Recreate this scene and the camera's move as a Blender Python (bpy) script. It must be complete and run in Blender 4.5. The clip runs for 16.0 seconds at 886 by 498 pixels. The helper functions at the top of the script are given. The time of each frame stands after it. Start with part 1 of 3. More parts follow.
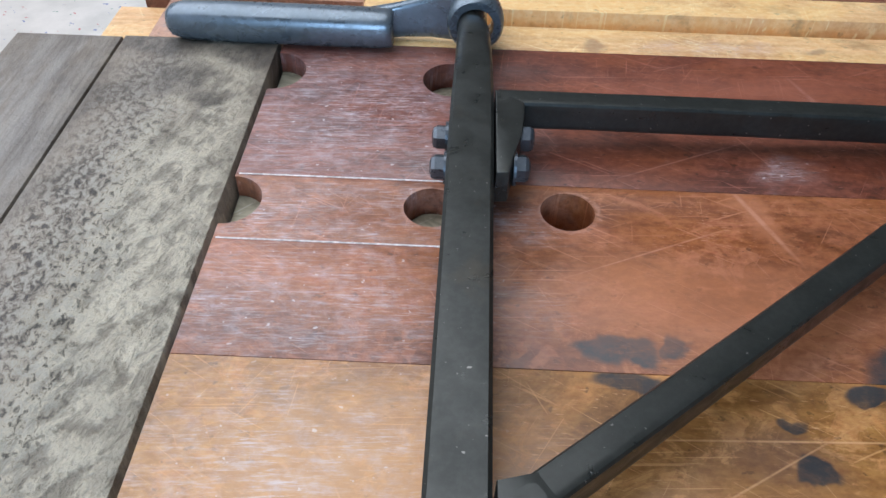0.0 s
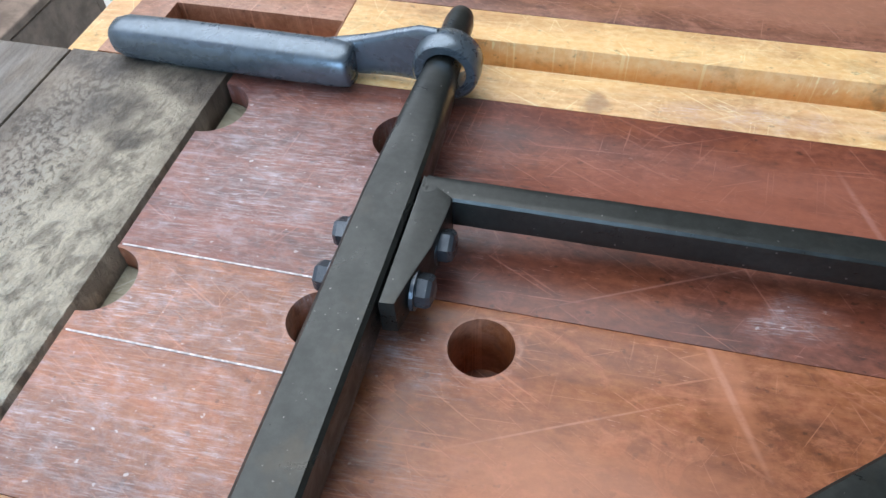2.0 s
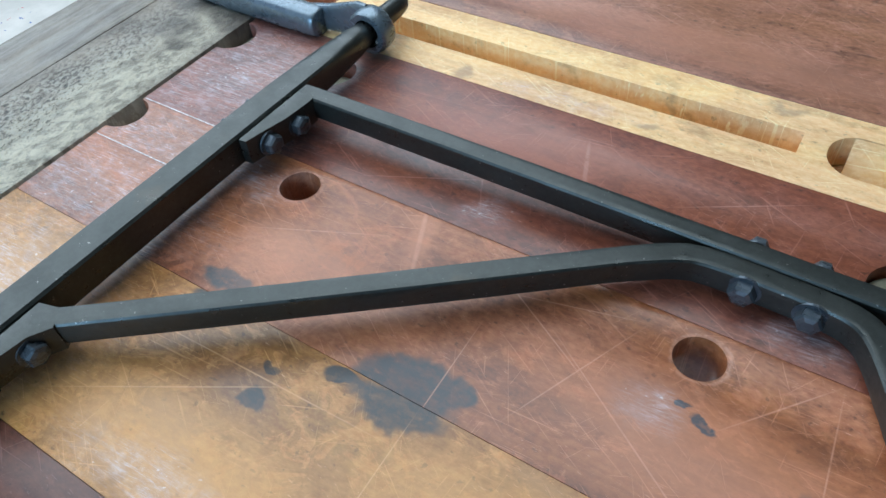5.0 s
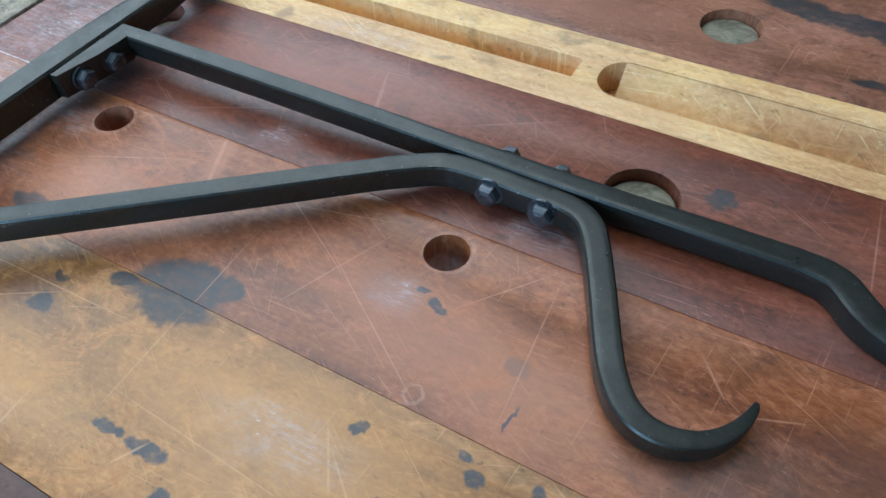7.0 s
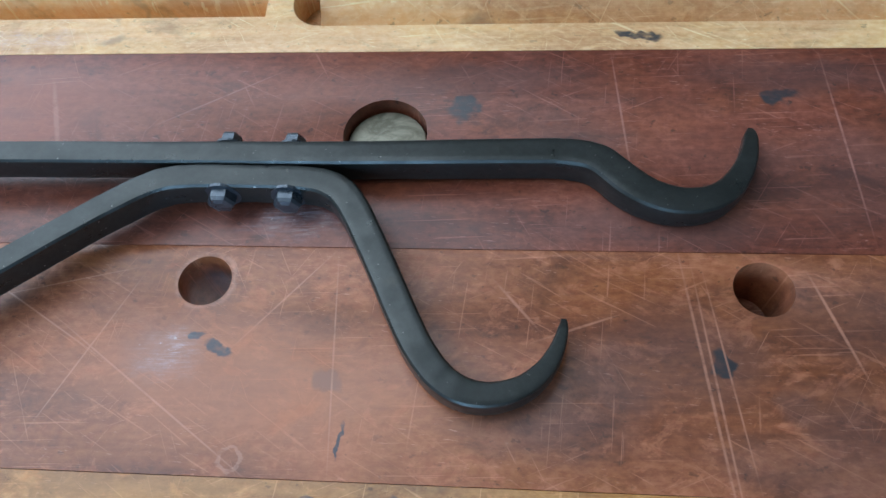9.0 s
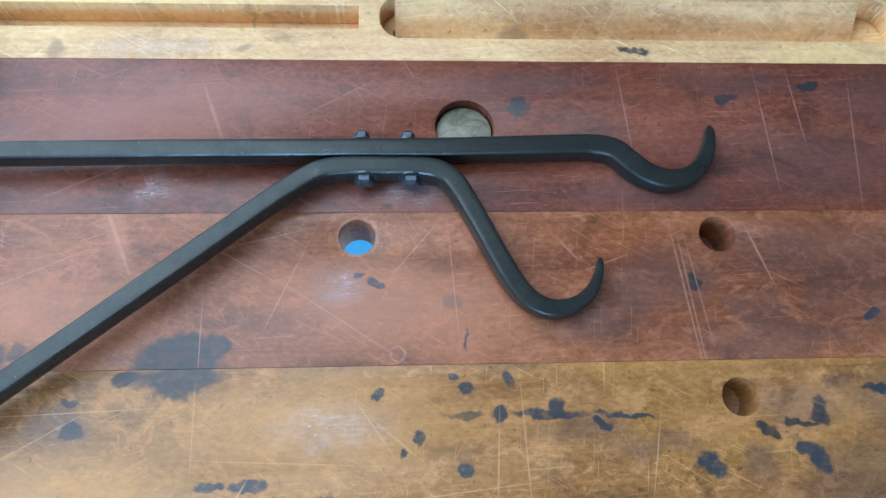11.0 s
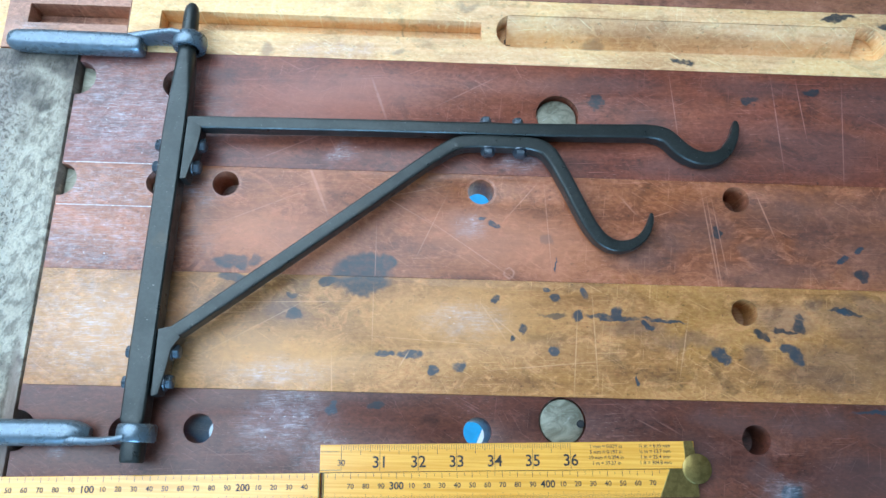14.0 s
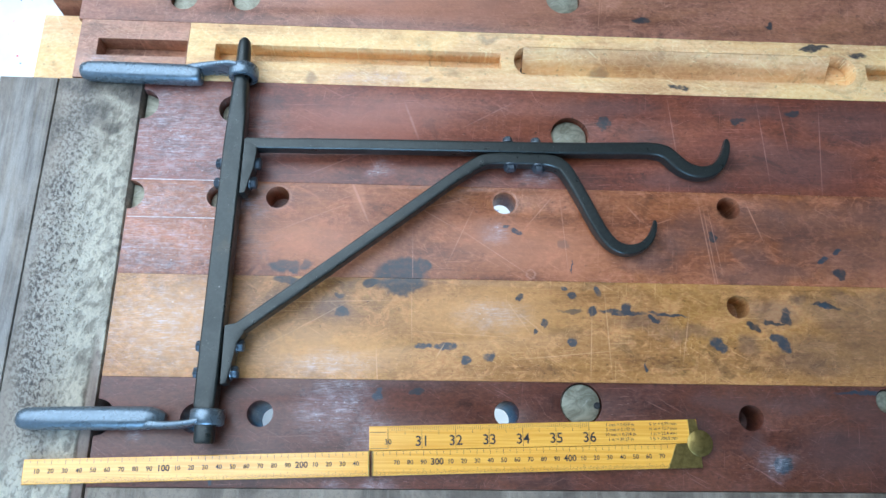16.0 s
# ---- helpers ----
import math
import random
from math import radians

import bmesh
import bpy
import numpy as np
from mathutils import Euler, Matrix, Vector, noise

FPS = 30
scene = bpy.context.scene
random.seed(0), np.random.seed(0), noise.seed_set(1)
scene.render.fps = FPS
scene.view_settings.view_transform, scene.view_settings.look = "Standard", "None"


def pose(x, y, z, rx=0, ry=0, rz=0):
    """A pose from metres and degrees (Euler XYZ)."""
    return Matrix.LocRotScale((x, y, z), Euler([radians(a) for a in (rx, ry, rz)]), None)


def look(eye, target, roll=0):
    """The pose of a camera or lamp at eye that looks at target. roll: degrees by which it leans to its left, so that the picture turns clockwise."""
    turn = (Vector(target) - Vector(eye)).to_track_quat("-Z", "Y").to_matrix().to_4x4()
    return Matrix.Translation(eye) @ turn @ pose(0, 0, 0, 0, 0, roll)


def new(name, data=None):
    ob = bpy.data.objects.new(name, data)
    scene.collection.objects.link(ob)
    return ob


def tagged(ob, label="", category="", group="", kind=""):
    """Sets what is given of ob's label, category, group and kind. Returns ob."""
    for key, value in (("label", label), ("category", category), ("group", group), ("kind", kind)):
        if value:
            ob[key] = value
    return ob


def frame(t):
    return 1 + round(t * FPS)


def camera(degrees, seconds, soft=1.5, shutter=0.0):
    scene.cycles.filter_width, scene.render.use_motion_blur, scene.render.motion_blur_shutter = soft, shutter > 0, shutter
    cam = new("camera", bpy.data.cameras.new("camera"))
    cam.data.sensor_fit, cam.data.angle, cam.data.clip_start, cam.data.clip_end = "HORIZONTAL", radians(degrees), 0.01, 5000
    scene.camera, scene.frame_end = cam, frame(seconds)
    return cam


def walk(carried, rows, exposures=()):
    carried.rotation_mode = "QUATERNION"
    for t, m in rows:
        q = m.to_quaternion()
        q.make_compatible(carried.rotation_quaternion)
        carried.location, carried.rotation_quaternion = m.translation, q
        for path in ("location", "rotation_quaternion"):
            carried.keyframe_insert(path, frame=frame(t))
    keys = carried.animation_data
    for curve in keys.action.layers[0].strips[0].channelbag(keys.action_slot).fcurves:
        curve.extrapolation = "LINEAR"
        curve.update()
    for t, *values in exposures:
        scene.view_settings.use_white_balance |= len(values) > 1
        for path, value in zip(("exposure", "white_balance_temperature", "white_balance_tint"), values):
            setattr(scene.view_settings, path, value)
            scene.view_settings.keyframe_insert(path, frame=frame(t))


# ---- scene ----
cam = camera(62.5, 16.0)
ROWS = [
    (0, (0.0827, -0.1225, 0.1761), (0.0667, 0.5703, -0.5448), 1.45),
    (0.5, (0.0842, -0.0843, 0.1745), (0.0423, 0.5974, -0.556), 0.92),
    (1, (0.0942, -0.0557, 0.1706), (0.0126, 0.6167, -0.565), -1.41),
    (1.5, (0.116, -0.0413, 0.1675), (0.0068, 0.6074, -0.5857), -1.48),
    (2, (0.1423, -0.0398, 0.1765), (-0.0291, 0.5724, -0.5954), -2.85),
    (2.5, (0.1552, -0.051, 0.1914), (-0.0687, 0.5538, -0.5729), -6.66),
    (3, (0.1948, -0.062, 0.199), (-0.079, 0.5432, -0.5485), -6.42),
    (3.2, (0.2156, -0.0697, 0.1955), (-0.0922, 0.5215, -0.55), -5.54),
    (5.3, (0.3403, -0.0992, 0.2283), (-0.0616, 0.4406, -0.5113), -5.16),
    (5.5, (0.3528, -0.099, 0.228), (-0.047, 0.4444, -0.5102), -4.55),
    (6, (0.3752, -0.0975, 0.2279), (-0.0096, 0.4433, -0.5201), -4.16),
    (6.5, (0.3946, -0.0958, 0.2269), (0.0155, 0.4433, -0.5253), -4.82),
    (7, (0.4108, -0.0932, 0.2263), (0.0644, 0.4507, -0.538), -4.19),
    (7.5, (0.4177, -0.0805, 0.2193), (0.1639, 0.4654, -0.5792), -3.14),
    (8, (0.4182, -0.0622, 0.2192), (0.2882, 0.4729, -0.6156), -2.87),
    (8.2, (0.4184, -0.0534, 0.215), (0.3009, 0.4726, -0.6273), -4.44),
    (10.3, (0.3663, -0.0378, 0.2934), (0.3999, 0.3499, -0.6277), 4.52),
    (10.5, (0.3499, -0.0457, 0.31), (0.4194, 0.332, -0.6133), 10.14),
    (11, (0.3322, -0.0664, 0.356), (0.3924, 0.268, -0.5845), 9.13),
    (11.5, (0.3211, -0.0768, 0.3829), (0.3847, 0.2427, -0.5625), 10.10),
    (12, (0.309, -0.0822, 0.4095), (0.3678, 0.2178, -0.5426), 9.71),
    (12.5, (0.2962, -0.0851, 0.4275), (0.3476, 0.1887, -0.533), 9.01),
    (13, (0.2849, -0.097, 0.4508), (0.338, 0.1648, -0.5129), 10.11),
    (13.5, (0.2728, -0.1072, 0.4763), (0.3224, 0.1695, -0.4834), 9.70),
    (14, (0.2709, -0.1249, 0.5082), (0.2944, 0.1529, -0.4521), 6.34),
    (14.5, (0.2553, -0.137, 0.5318), (0.2993, 0.1378, -0.4287), 10.21),
    (15, (0.2564, -0.1489, 0.5463), (0.2915, 0.147, -0.4083), 7.82),
    (15.5, (0.2474, -0.1565, 0.5574), (0.2834, 0.1438, -0.3958), 8.04),
    (16, (0.2344, -0.1555, 0.5691), (0.2763, 0.1473, -0.383), 8.73),
]
walk(cam, [(t, look(eye, target, roll)) for t, eye, target, roll in ROWS],
     [(0.0, -0.5, 6500, 17), (2.0, -0.33, 6500, 16), (5.5, -0.38, 5900, 5), (8.0, -0.56, 5900, 7), (10.5, -0.3, 5350, 10), (11.5, -0.2, 5300, 0), (13.0, -0.08, 5200, 1), (15.0, 0.03, 5200, 3), (15.5, -0.04, 5250, 4), (16.0, -0.12, 5450, 7)])
# ---- end of walk ----
MM = 0.001

# ---- world and light ----
world = bpy.data.worlds.new("sky")
scene.world = world
world.use_nodes = True
wn = world.node_tree.nodes
sky = wn.new("ShaderNodeTexSky")
sky.sky_type, sky.sun_disc = "NISHITA", False
sky.sun_elevation, sky.sun_rotation = radians(35), radians(-166)
wn["Background"].inputs["Strength"].default_value = 0.12
world.node_tree.links.new(sky.outputs[0], wn["Background"].inputs["Color"])


def opening_light(name, eye, target, sx, sy, power, colour):
    lamp = bpy.data.lights.new(name, "AREA")
    lamp.shape, lamp.size, lamp.size_y, lamp.energy, lamp.color = "RECTANGLE", sx, sy, power, colour
    ob = new(name, lamp)
    ob.matrix_world = look(eye, target)
    return ob


opening_light("doorway_daylight", (-0.5, 0.4, 1.0), (0.0, 0.1, 0.0), 1.6, 1.7, 37.0, (0.88, 0.95, 1.0))
opening_light("window_daylight", (0.075, -1.85, 0.75), (0.3, 0.0, 0.02), 1.0, 0.9, 34.0, (0.42, 0.7, 1.0))
sun = bpy.data.lights.new("sun", "SUN")
sun.energy, sun.angle, sun.color = 5.0, radians(0.5), (1.0, 0.95, 0.86)
sun_ob = new("sun", sun)
sun_ob.matrix_world = look((-0.75, -3.0, 2.16), (0, 0, 0))


# ---- materials ----
class Nodes:
    """A small wrapper for building a node material."""

    def __init__(self, name):
        self.mat = bpy.data.materials.new(name)
        self.mat.use_nodes = True
        self.nt = self.mat.node_tree
        self.bsdf = self.nt.nodes["Principled BSDF"]
        tc = self.nt.nodes.new("ShaderNodeTexCoord")
        self.place = tc.outputs["Object"]

    def link(self, a, b):
        self.nt.links.new(a, b)

    def set(self, socket, value):
        if hasattr(value, "is_output"):
            self.link(value, socket)
        else:
            socket.default_value = value

    def mapping(self, loc=(0, 0, 0), turn=0.0, scale=(1, 1, 1), src=None, kind="POINT"):
        n = self.nt.nodes.new("ShaderNodeMapping")
        if turn and kind == "POINT":
            kind, scale = "TEXTURE", tuple(1.0 / c for c in scale)
        n.vector_type = kind
        self.link(src or self.place, n.inputs[0])
        n.inputs["Location"].default_value = loc
        n.inputs["Rotation"].default_value = (0, 0, radians(turn))
        n.inputs["Scale"].default_value = scale
        return n.outputs[0]

    def noise(self, vec, scale=1.0, detail=4.0, rough=0.55, warp=0.0, colour=False):
        n = self.nt.nodes.new("ShaderNodeTexNoise")
        self.link(vec, n.inputs["Vector"])
        n.inputs["Scale"].default_value, n.inputs["Detail"].default_value = scale, detail
        n.inputs["Roughness"].default_value, n.inputs["Distortion"].default_value = rough, warp
        return n.outputs["Color" if colour else "Fac"]

    def ramp(self, fac, lo, hi, a=0.0, b=1.0):
        n = self.nt.nodes.new("ShaderNodeMapRange")
        n.interpolation_type = "SMOOTHSTEP"
        self.set(n.inputs[0], fac)
        for i, v in zip((1, 2, 3, 4), (lo, hi, a, b)):
            n.inputs[i].default_value = v
        return n.outputs[0]

    def math(self, op, a, b=0.0):
        n = self.nt.nodes.new("ShaderNodeMath")
        n.operation = op
        self.set(n.inputs[0], a)
        self.set(n.inputs[1], b)
        return n.outputs[0]

    def mix(self, fac, a, b, blend="MIX"):
        n = self.nt.nodes.new("ShaderNodeMix")
        n.data_type, n.blend_type = "RGBA", blend
        self.set(n.inputs[0], fac)
        for s, v in ((n.inputs[6], a), (n.inputs[7], b)):
            self.set(s, (*v, 1) if isinstance(v, tuple) and len(v) == 3 else v)
        return n.outputs[2]

    def spots(self, marks, wobble, soft=0.35):
        """A mask of ellipses with ragged rims: (x mm, y mm, half length, half width, turn)."""
        total = None
        for x, y, a, b, turn in marks:
            v = self.mapping((x * MM, y * MM, 0), turn, (a * MM, b * MM, 1), src=wobble, kind="TEXTURE")
            n = self.nt.nodes.new("ShaderNodeVectorMath")
            n.operation = "MULTIPLY"
            self.link(v, n.inputs[0])
            n.inputs[1].default_value = (1, 1, 0)
            m = self.nt.nodes.new("ShaderNodeVectorMath")
            m.operation = "LENGTH"
            self.link(n.outputs[0], m.inputs[0])
            one = self.ramp(m.outputs["Value"], 1.0 - soft, 1.0 + soft, 1.0, 0.0)
            total = one if total is None else self.math("MAXIMUM", total, one)
        return total

    def wobbled(self, amount, scale):
        n = self.nt.nodes.new("ShaderNodeVectorMath")
        n.operation = "MULTIPLY_ADD"
        self.link(self.noise(self.place, scale, 3.0, 0.6, colour=True), n.inputs[0])
        n.inputs[1].default_value = (amount, amount, 0)
        shift = self.nt.nodes.new("ShaderNodeVectorMath")
        shift.operation = "SUBTRACT"
        self.link(self.place, shift.inputs[0])
        shift.inputs[1].default_value = (amount / 2, amount / 2, 0)
        self.link(shift.outputs[0], n.inputs[2])
        return n.outputs[0]

    def bump(self, height, strength, distance=0.001):
        n = self.nt.nodes.new("ShaderNodeBump")
        n.inputs["Strength"].default_value, n.inputs["Distance"].default_value = strength, distance
        self.set(n.inputs["Height"], height)
        self.link(n.outputs[0], self.bsdf.inputs["Normal"])

    def done(self, colour, rough=0.5, metal=0.0, spec=0.5):
        self.set(self.bsdf.inputs["Base Color"], (*colour, 1) if isinstance(colour, tuple) else colour)
        self.set(self.bsdf.inputs["Roughness"], rough)
        self.bsdf.inputs["Metallic"].default_value = metal
        self.bsdf.inputs["Specular IOR Level"].default_value = spec
        return self.mat


def wood(name, dark, light, seed, stains=(), inks=(), chalk_sheen=(), worn=(), purple=(), lines=(), rings=(), wear=0.5, rough=0.36, scratch=0.42, dirt=0.6):
    """Oiled, scratched bench timber with its grain along x, and the marks that years of use left on it; its white film
    also paints in a sheen.
    """
    n = Nodes(name)
    off = (seed * 1.37, seed * 0.71, 0)
    fibre = n.noise(n.mapping(off, 0, (14, 260, 14)), 1.0, 6.0, 0.65, 0.4)
    band = n.noise(n.mapping(off, 0, (5, 34, 5)), 1.0, 4.0, 0.55, 0.8)
    grain = n.math("ADD", n.math("MULTIPLY", fibre, 0.4), n.math("MULTIPLY", band, 0.6))
    col = n.mix(n.ramp(grain, 0.36, 0.64), dark, light)
    drift = n.noise(n.mapping((seed * 4.3, 7.0, 0), 0, (7, 19, 7)), 1.0, 5.0, 0.65, 0.8)
    col = n.mix(n.ramp(drift, 0.42, 0.64, 0.0, 0.65), col, tuple(min(1.0, c * k) for c, k in zip(light, (1.12, 1.18, 1.0))))
    # broad wear, mottled
    broad = n.noise(n.mapping(off, 0, (16, 24, 16)), 1.0, 7.0, 0.68, 0.6)
    pale = tuple(min(1.0, c * 1.35 + 0.03) for c in light)
    col = n.mix(n.ramp(broad, 0.48, 0.7, 0.0, wear), col, pale)
    fleck = n.noise(n.mapping((seed * 2.2, 1.0, 0), 0, (75, 110, 75)), 1.0, 5.0, 0.7, 0.6)
    col = n.mix(n.ramp(fleck, 0.55, 0.68, 0.0, wear), col, pale)
    isle = n.noise(n.mapping((seed * 6.1, 9.0, 0), 8, (48, 70, 48)), 1.0, 7.0, 0.72, 1.2)
    isle = n.ramp(isle, 0.53, 0.6, 0.0, wear * 0.75)
    col = n.mix(isle, col, tuple(min(1.0, c * 1.35 + 0.035) for c in light))
    deep = n.noise(n.mapping((seed * 3.1, 2.0, 0), 0, (26, 40, 26)), 1.0, 6.0, 0.7, 0.5)
    col = n.mix(n.ramp(deep, 0.52, 0.68, 0.0, dirt), col, tuple(c * 0.45 for c in dark))
    speck = n.noise(n.mapping((seed * 1.9, 4.0, 0), 0, (190, 260, 190)), 1.0, 3.0, 0.6)
    col = n.mix(n.ramp(speck, 0.63, 0.7, 0.0, dirt), col, tuple(c * 0.3 for c in dark))
    grit = n.noise(n.mapping((seed, 3.0, 0), 0, (240, 420, 240)), 1.0, 4.0, 0.7)
    col = n.mix(n.ramp(grit, 0.3, 0.7, 0.0, 0.5), col, col, "MULTIPLY")
    height = n.math("ADD", n.math("MULTIPLY", grain, 0.5), n.math("MULTIPLY", grit, 0.25))
    # scratches in several directions, thinned out by patches
    for k, (turn, fine, keep) in enumerate(((-28, 520, 0.66), (-33, 700, 0.67), (24, 600, 0.685), (84, 560, 0.68), (3, 620, 0.66), (58, 640, 0.69), (-62, 600, 0.69))):
        line = n.noise(n.mapping((seed + k * 2.3, k * 1.7, 0), turn, (24, fine * 1.5, 5)), 1.0, 2.0, 0.55, 0.0)
        gate = n.ramp(n.noise(n.mapping((k * 3.3, seed, 0), 0, (11, 15, 11)), 1.0, 3.0, 0.55), 0.4, 0.56)
        cut = n.math("MULTIPLY", n.ramp(line, keep - 0.004, keep + 0.022, 0.0, scratch), gate)
        col = n.mix(cut, col, tuple(min(1.0, c * 1.5 + 0.07) for c in light))
        height = n.math("SUBTRACT", height, n.math("MULTIPLY", cut, 0.8))
    nick = n.noise(n.mapping((seed * 5.3, 6.0, 0), -6, (190, 1300, 60)), 1.0, 3.0, 0.6)
    crowd = n.ramp(n.noise(n.mapping((seed * 0.6, 8.0, 0), 0, (17, 22, 17)), 1.0, 3.0, 0.6), 0.4, 0.62)
    nick = n.math("MULTIPLY", n.ramp(nick, 0.63, 0.69, 0.0, scratch * 1.2), crowd)
    col = n.mix(nick, col, tuple(min(1.0, c * 1.5 + 0.16) for c in light))
    height = n.math("SUBTRACT", height, n.math("MULTIPLY", nick, 0.6))
    wob = n.wobbled(0.007, 150)
    wob_big = n.wobbled(0.02, 55)
    rag = n.ramp(n.noise(n.mapping(off, 0, (60, 110, 60)), 1.0, 5.0, 0.7), 0.2, 0.42)
    thin = n.ramp(n.noise(n.mapping(off, 0, (130, 190, 130)), 1.0, 4.0, 0.7), 0.3, 0.6, 0.72, 0.97)
    if purple:
        col = n.mix(n.math("MULTIPLY", n.math("MULTIPLY", n.spots(purple, wob_big, 0.6), rag), 0.45), col, (0.1, 0.06, 0.055))
    if stains:
        col = n.mix(n.math("MULTIPLY", n.math("MULTIPLY", n.spots(stains, wob_big, 0.22), rag), thin), col, (0.03, 0.033, 0.037))
    if worn:
        col = n.mix(n.math("MULTIPLY", n.spots(worn, wob_big, 0.6), 0.5), col, pale)
    if inks:
        col = n.mix(n.math("MULTIPLY", n.spots(inks, wob, 0.22), n.ramp(thin, 0.6, 0.95, 0.45, 0.92)), col, (0.028, 0.045, 0.06))
    if lines:
        col = n.mix(n.math("MULTIPLY", n.spots(lines, n.place, 0.6), n.ramp(thin, 0.62, 0.96, 0.08, 0.55)), col, tuple(min(1.0, c * 1.3 + 0.12) for c in light))
    if rings:
        # pale broken outlines: knocked rims of holes and a horseshoe dent
        shaky = n.wobbled(0.003, 260)
        outer = n.spots([(x, y, r, r, 0) for x, y, r in rings], shaky, 0.06)
        inner = n.spots([(x, y, r - 1.3, r - 1.3, 0) for x, y, r in rings], shaky, 0.06)
        rim = n.math("MULTIPLY", n.math("MAXIMUM", n.math("SUBTRACT", outer, inner), 0.0), n.ramp(thin, 0.74, 0.96, 0.0, 0.3))
        col = n.mix(rim, col, tuple(min(1.0, c * 1.3 + 0.2) for c in light))
    rgh = n.math("ADD", n.ramp(broad, 0.3, 0.75, rough - 0.08, rough + 0.1), n.math("MULTIPLY", isle, 0.2))
    # white film: chalk and scuffs, plus daylight sheen painted over the left ends
    if chalk_sheen:
        streak = n.noise(n.mapping(off, 0, (60, 520, 60)), 1.0, 6.0, 0.75)
        dust = n.noise(n.mapping(off, 0, (110, 150, 110)), 1.0, 6.0, 0.75, 0.4)
        where = n.spots(chalk_sheen, wob_big, 0.9)
        white = n.math("MULTIPLY", where, n.math("ADD", n.ramp(streak, 0.48, 0.72, 0.0, 0.34), n.ramp(dust, 0.42, 0.8, 0.06, 0.42)))
        col = n.mix(white, col, (0.66, 0.62, 0.66))
        scuff = n.noise(n.mapping(off, 4, (110, 1250, 70)), 1.0, 6.0, 0.75, 0.5)
        patch = n.ramp(n.noise(n.mapping(off, 0, (38, 52, 38)), 1.0, 6.0, 0.7), 0.4, 0.62)
        col = n.mix(n.math("MULTIPLY", n.math("MULTIPLY", where, patch), n.ramp(scuff, 0.5, 0.66, 0.0, 0.62)), col, (0.7, 0.66, 0.68))
        crumb = n.noise(n.mapping(off, 0, (330, 420, 330)), 1.0, 2.0, 0.5)
        col = n.mix(n.math("MULTIPLY", where, n.ramp(crumb, 0.69, 0.74, 0.0, 0.55)), col, (0.82, 0.8, 0.78))
        rgh = n.math("ADD", rgh, n.math("MULTIPLY", white, 0.2))
    n.bump(height, 0.3, 0.0005)
    return n.done(col, rgh, 0.0, 0.55)


def slab_timber(name, seed):
    """Grey, weathered plank: fine black pits down its middle, lumpy plaster dust on the inner side, grain along y."""
    n = Nodes(name)
    off = (seed * 1.1, seed * 2.3, 0)
    fibre = n.noise(n.mapping(off, 0, (150, 9, 9)), 1.0, 6.0, 0.65, 0.4)
    broad = n.noise(n.mapping(off, 0, (30, 18, 9)), 1.0, 5.0, 0.6, 0.6)
    col = n.mix(n.ramp(broad, 0.35, 0.65), (0.1, 0.078, 0.057), (0.25, 0.205, 0.155))
    col = n.mix(n.ramp(fibre, 0.5, 0.7, 0.0, 0.4), col, (0.36, 0.32, 0.25))
    pits = n.noise(n.mapping(off, 20, (420, 300, 60)), 1.0, 5.0, 0.72, 0.5)
    lump = n.noise(n.mapping(off, -24, (150, 85, 60)), 1.0, 7.0, 0.68, 0.3)
    patch = n.noise(n.mapping(off, 0, (42, 30, 30)), 1.0, 4.0, 0.6, 0.4)
    # thick dust towards the inner edge, pits through it further out
    loose = n.wobbled(0.03, 40)
    thick = n.spots([(-17, -10, 24, 182, 2), (-45, -190, 40, 50, 0), (-95, -120, 10, 60, 0)], loose, 0.5)
    dust = n.math("MULTIPLY", thick, n.math("MULTIPLY", n.ramp(lump, 0.39, 0.53, 0.36, 1.0), n.ramp(patch, 0.32, 0.5, 0.5, 1.0)))
    col = n.mix(n.math("MULTIPLY", dust, 0.92), col, (0.72, 0.65, 0.5))
    zone = n.spots([(-45, -5, 22, 165, 1.5)], loose, 0.5)
    pale_pits = n.math("MULTIPLY", zone, n.ramp(pits, 0.46, 0.58, 0.0, 0.7))
    col = n.mix(pale_pits, col, (0.4, 0.38, 0.32))
    dark_pits = n.math("MULTIPLY", n.math("MAXIMUM", zone, 0.3), n.ramp(pits, 0.38, 0.5, 0.85, 0.0))
    col = n.mix(dark_pits, col, (0.022, 0.02, 0.018))
    film = n.spots([(-98, -10, 28, 190, 0)], loose, 0.4)
    col = n.mix(n.math("MULTIPLY", film, n.ramp(fibre, 0.35, 0.6, 0.1, 0.5)), col, (0.4, 0.38, 0.35))
    blot = n.spots([(-34, 138, 14, 11, 0), (-22, 126, 9, 6, 10), (-12, 160, 16, 9, 0), (-50, 165, 24, 7, 0)], n.wobbled(0.02, 60), 0.6)
    col = n.mix(n.math("MULTIPLY", blot, n.ramp(lump, 0.35, 0.55, 0.3, 0.85)), col, (0.06, 0.05, 0.042))
    # bare brown wood along the inner arris
    bare = n.spots([(-3.5, -150, 6, 95, 1.2)], n.wobbled(0.003, 90), 0.3)
    col = n.mix(n.math("MULTIPLY", bare, n.ramp(fibre, 0.3, 0.6, 0.95, 0.7)), col, (0.17, 0.11, 0.085))
    rise = n.math("MULTIPLY", n.math("MULTIPLY", lump, thick), n.math("SUBTRACT", 1.0, bare))
    n.bump(n.math("ADD", n.math("MULTIPLY", rise, 2.2), n.math("ADD", n.math("MULTIPLY", pits, 0.3), n.math("MULTIPLY", fibre, 0.2))), 0.85, 0.003)
    return n.done(col, n.ramp(lump, 0.3, 0.7, 0.36, 0.6), 0.0, 0.5)


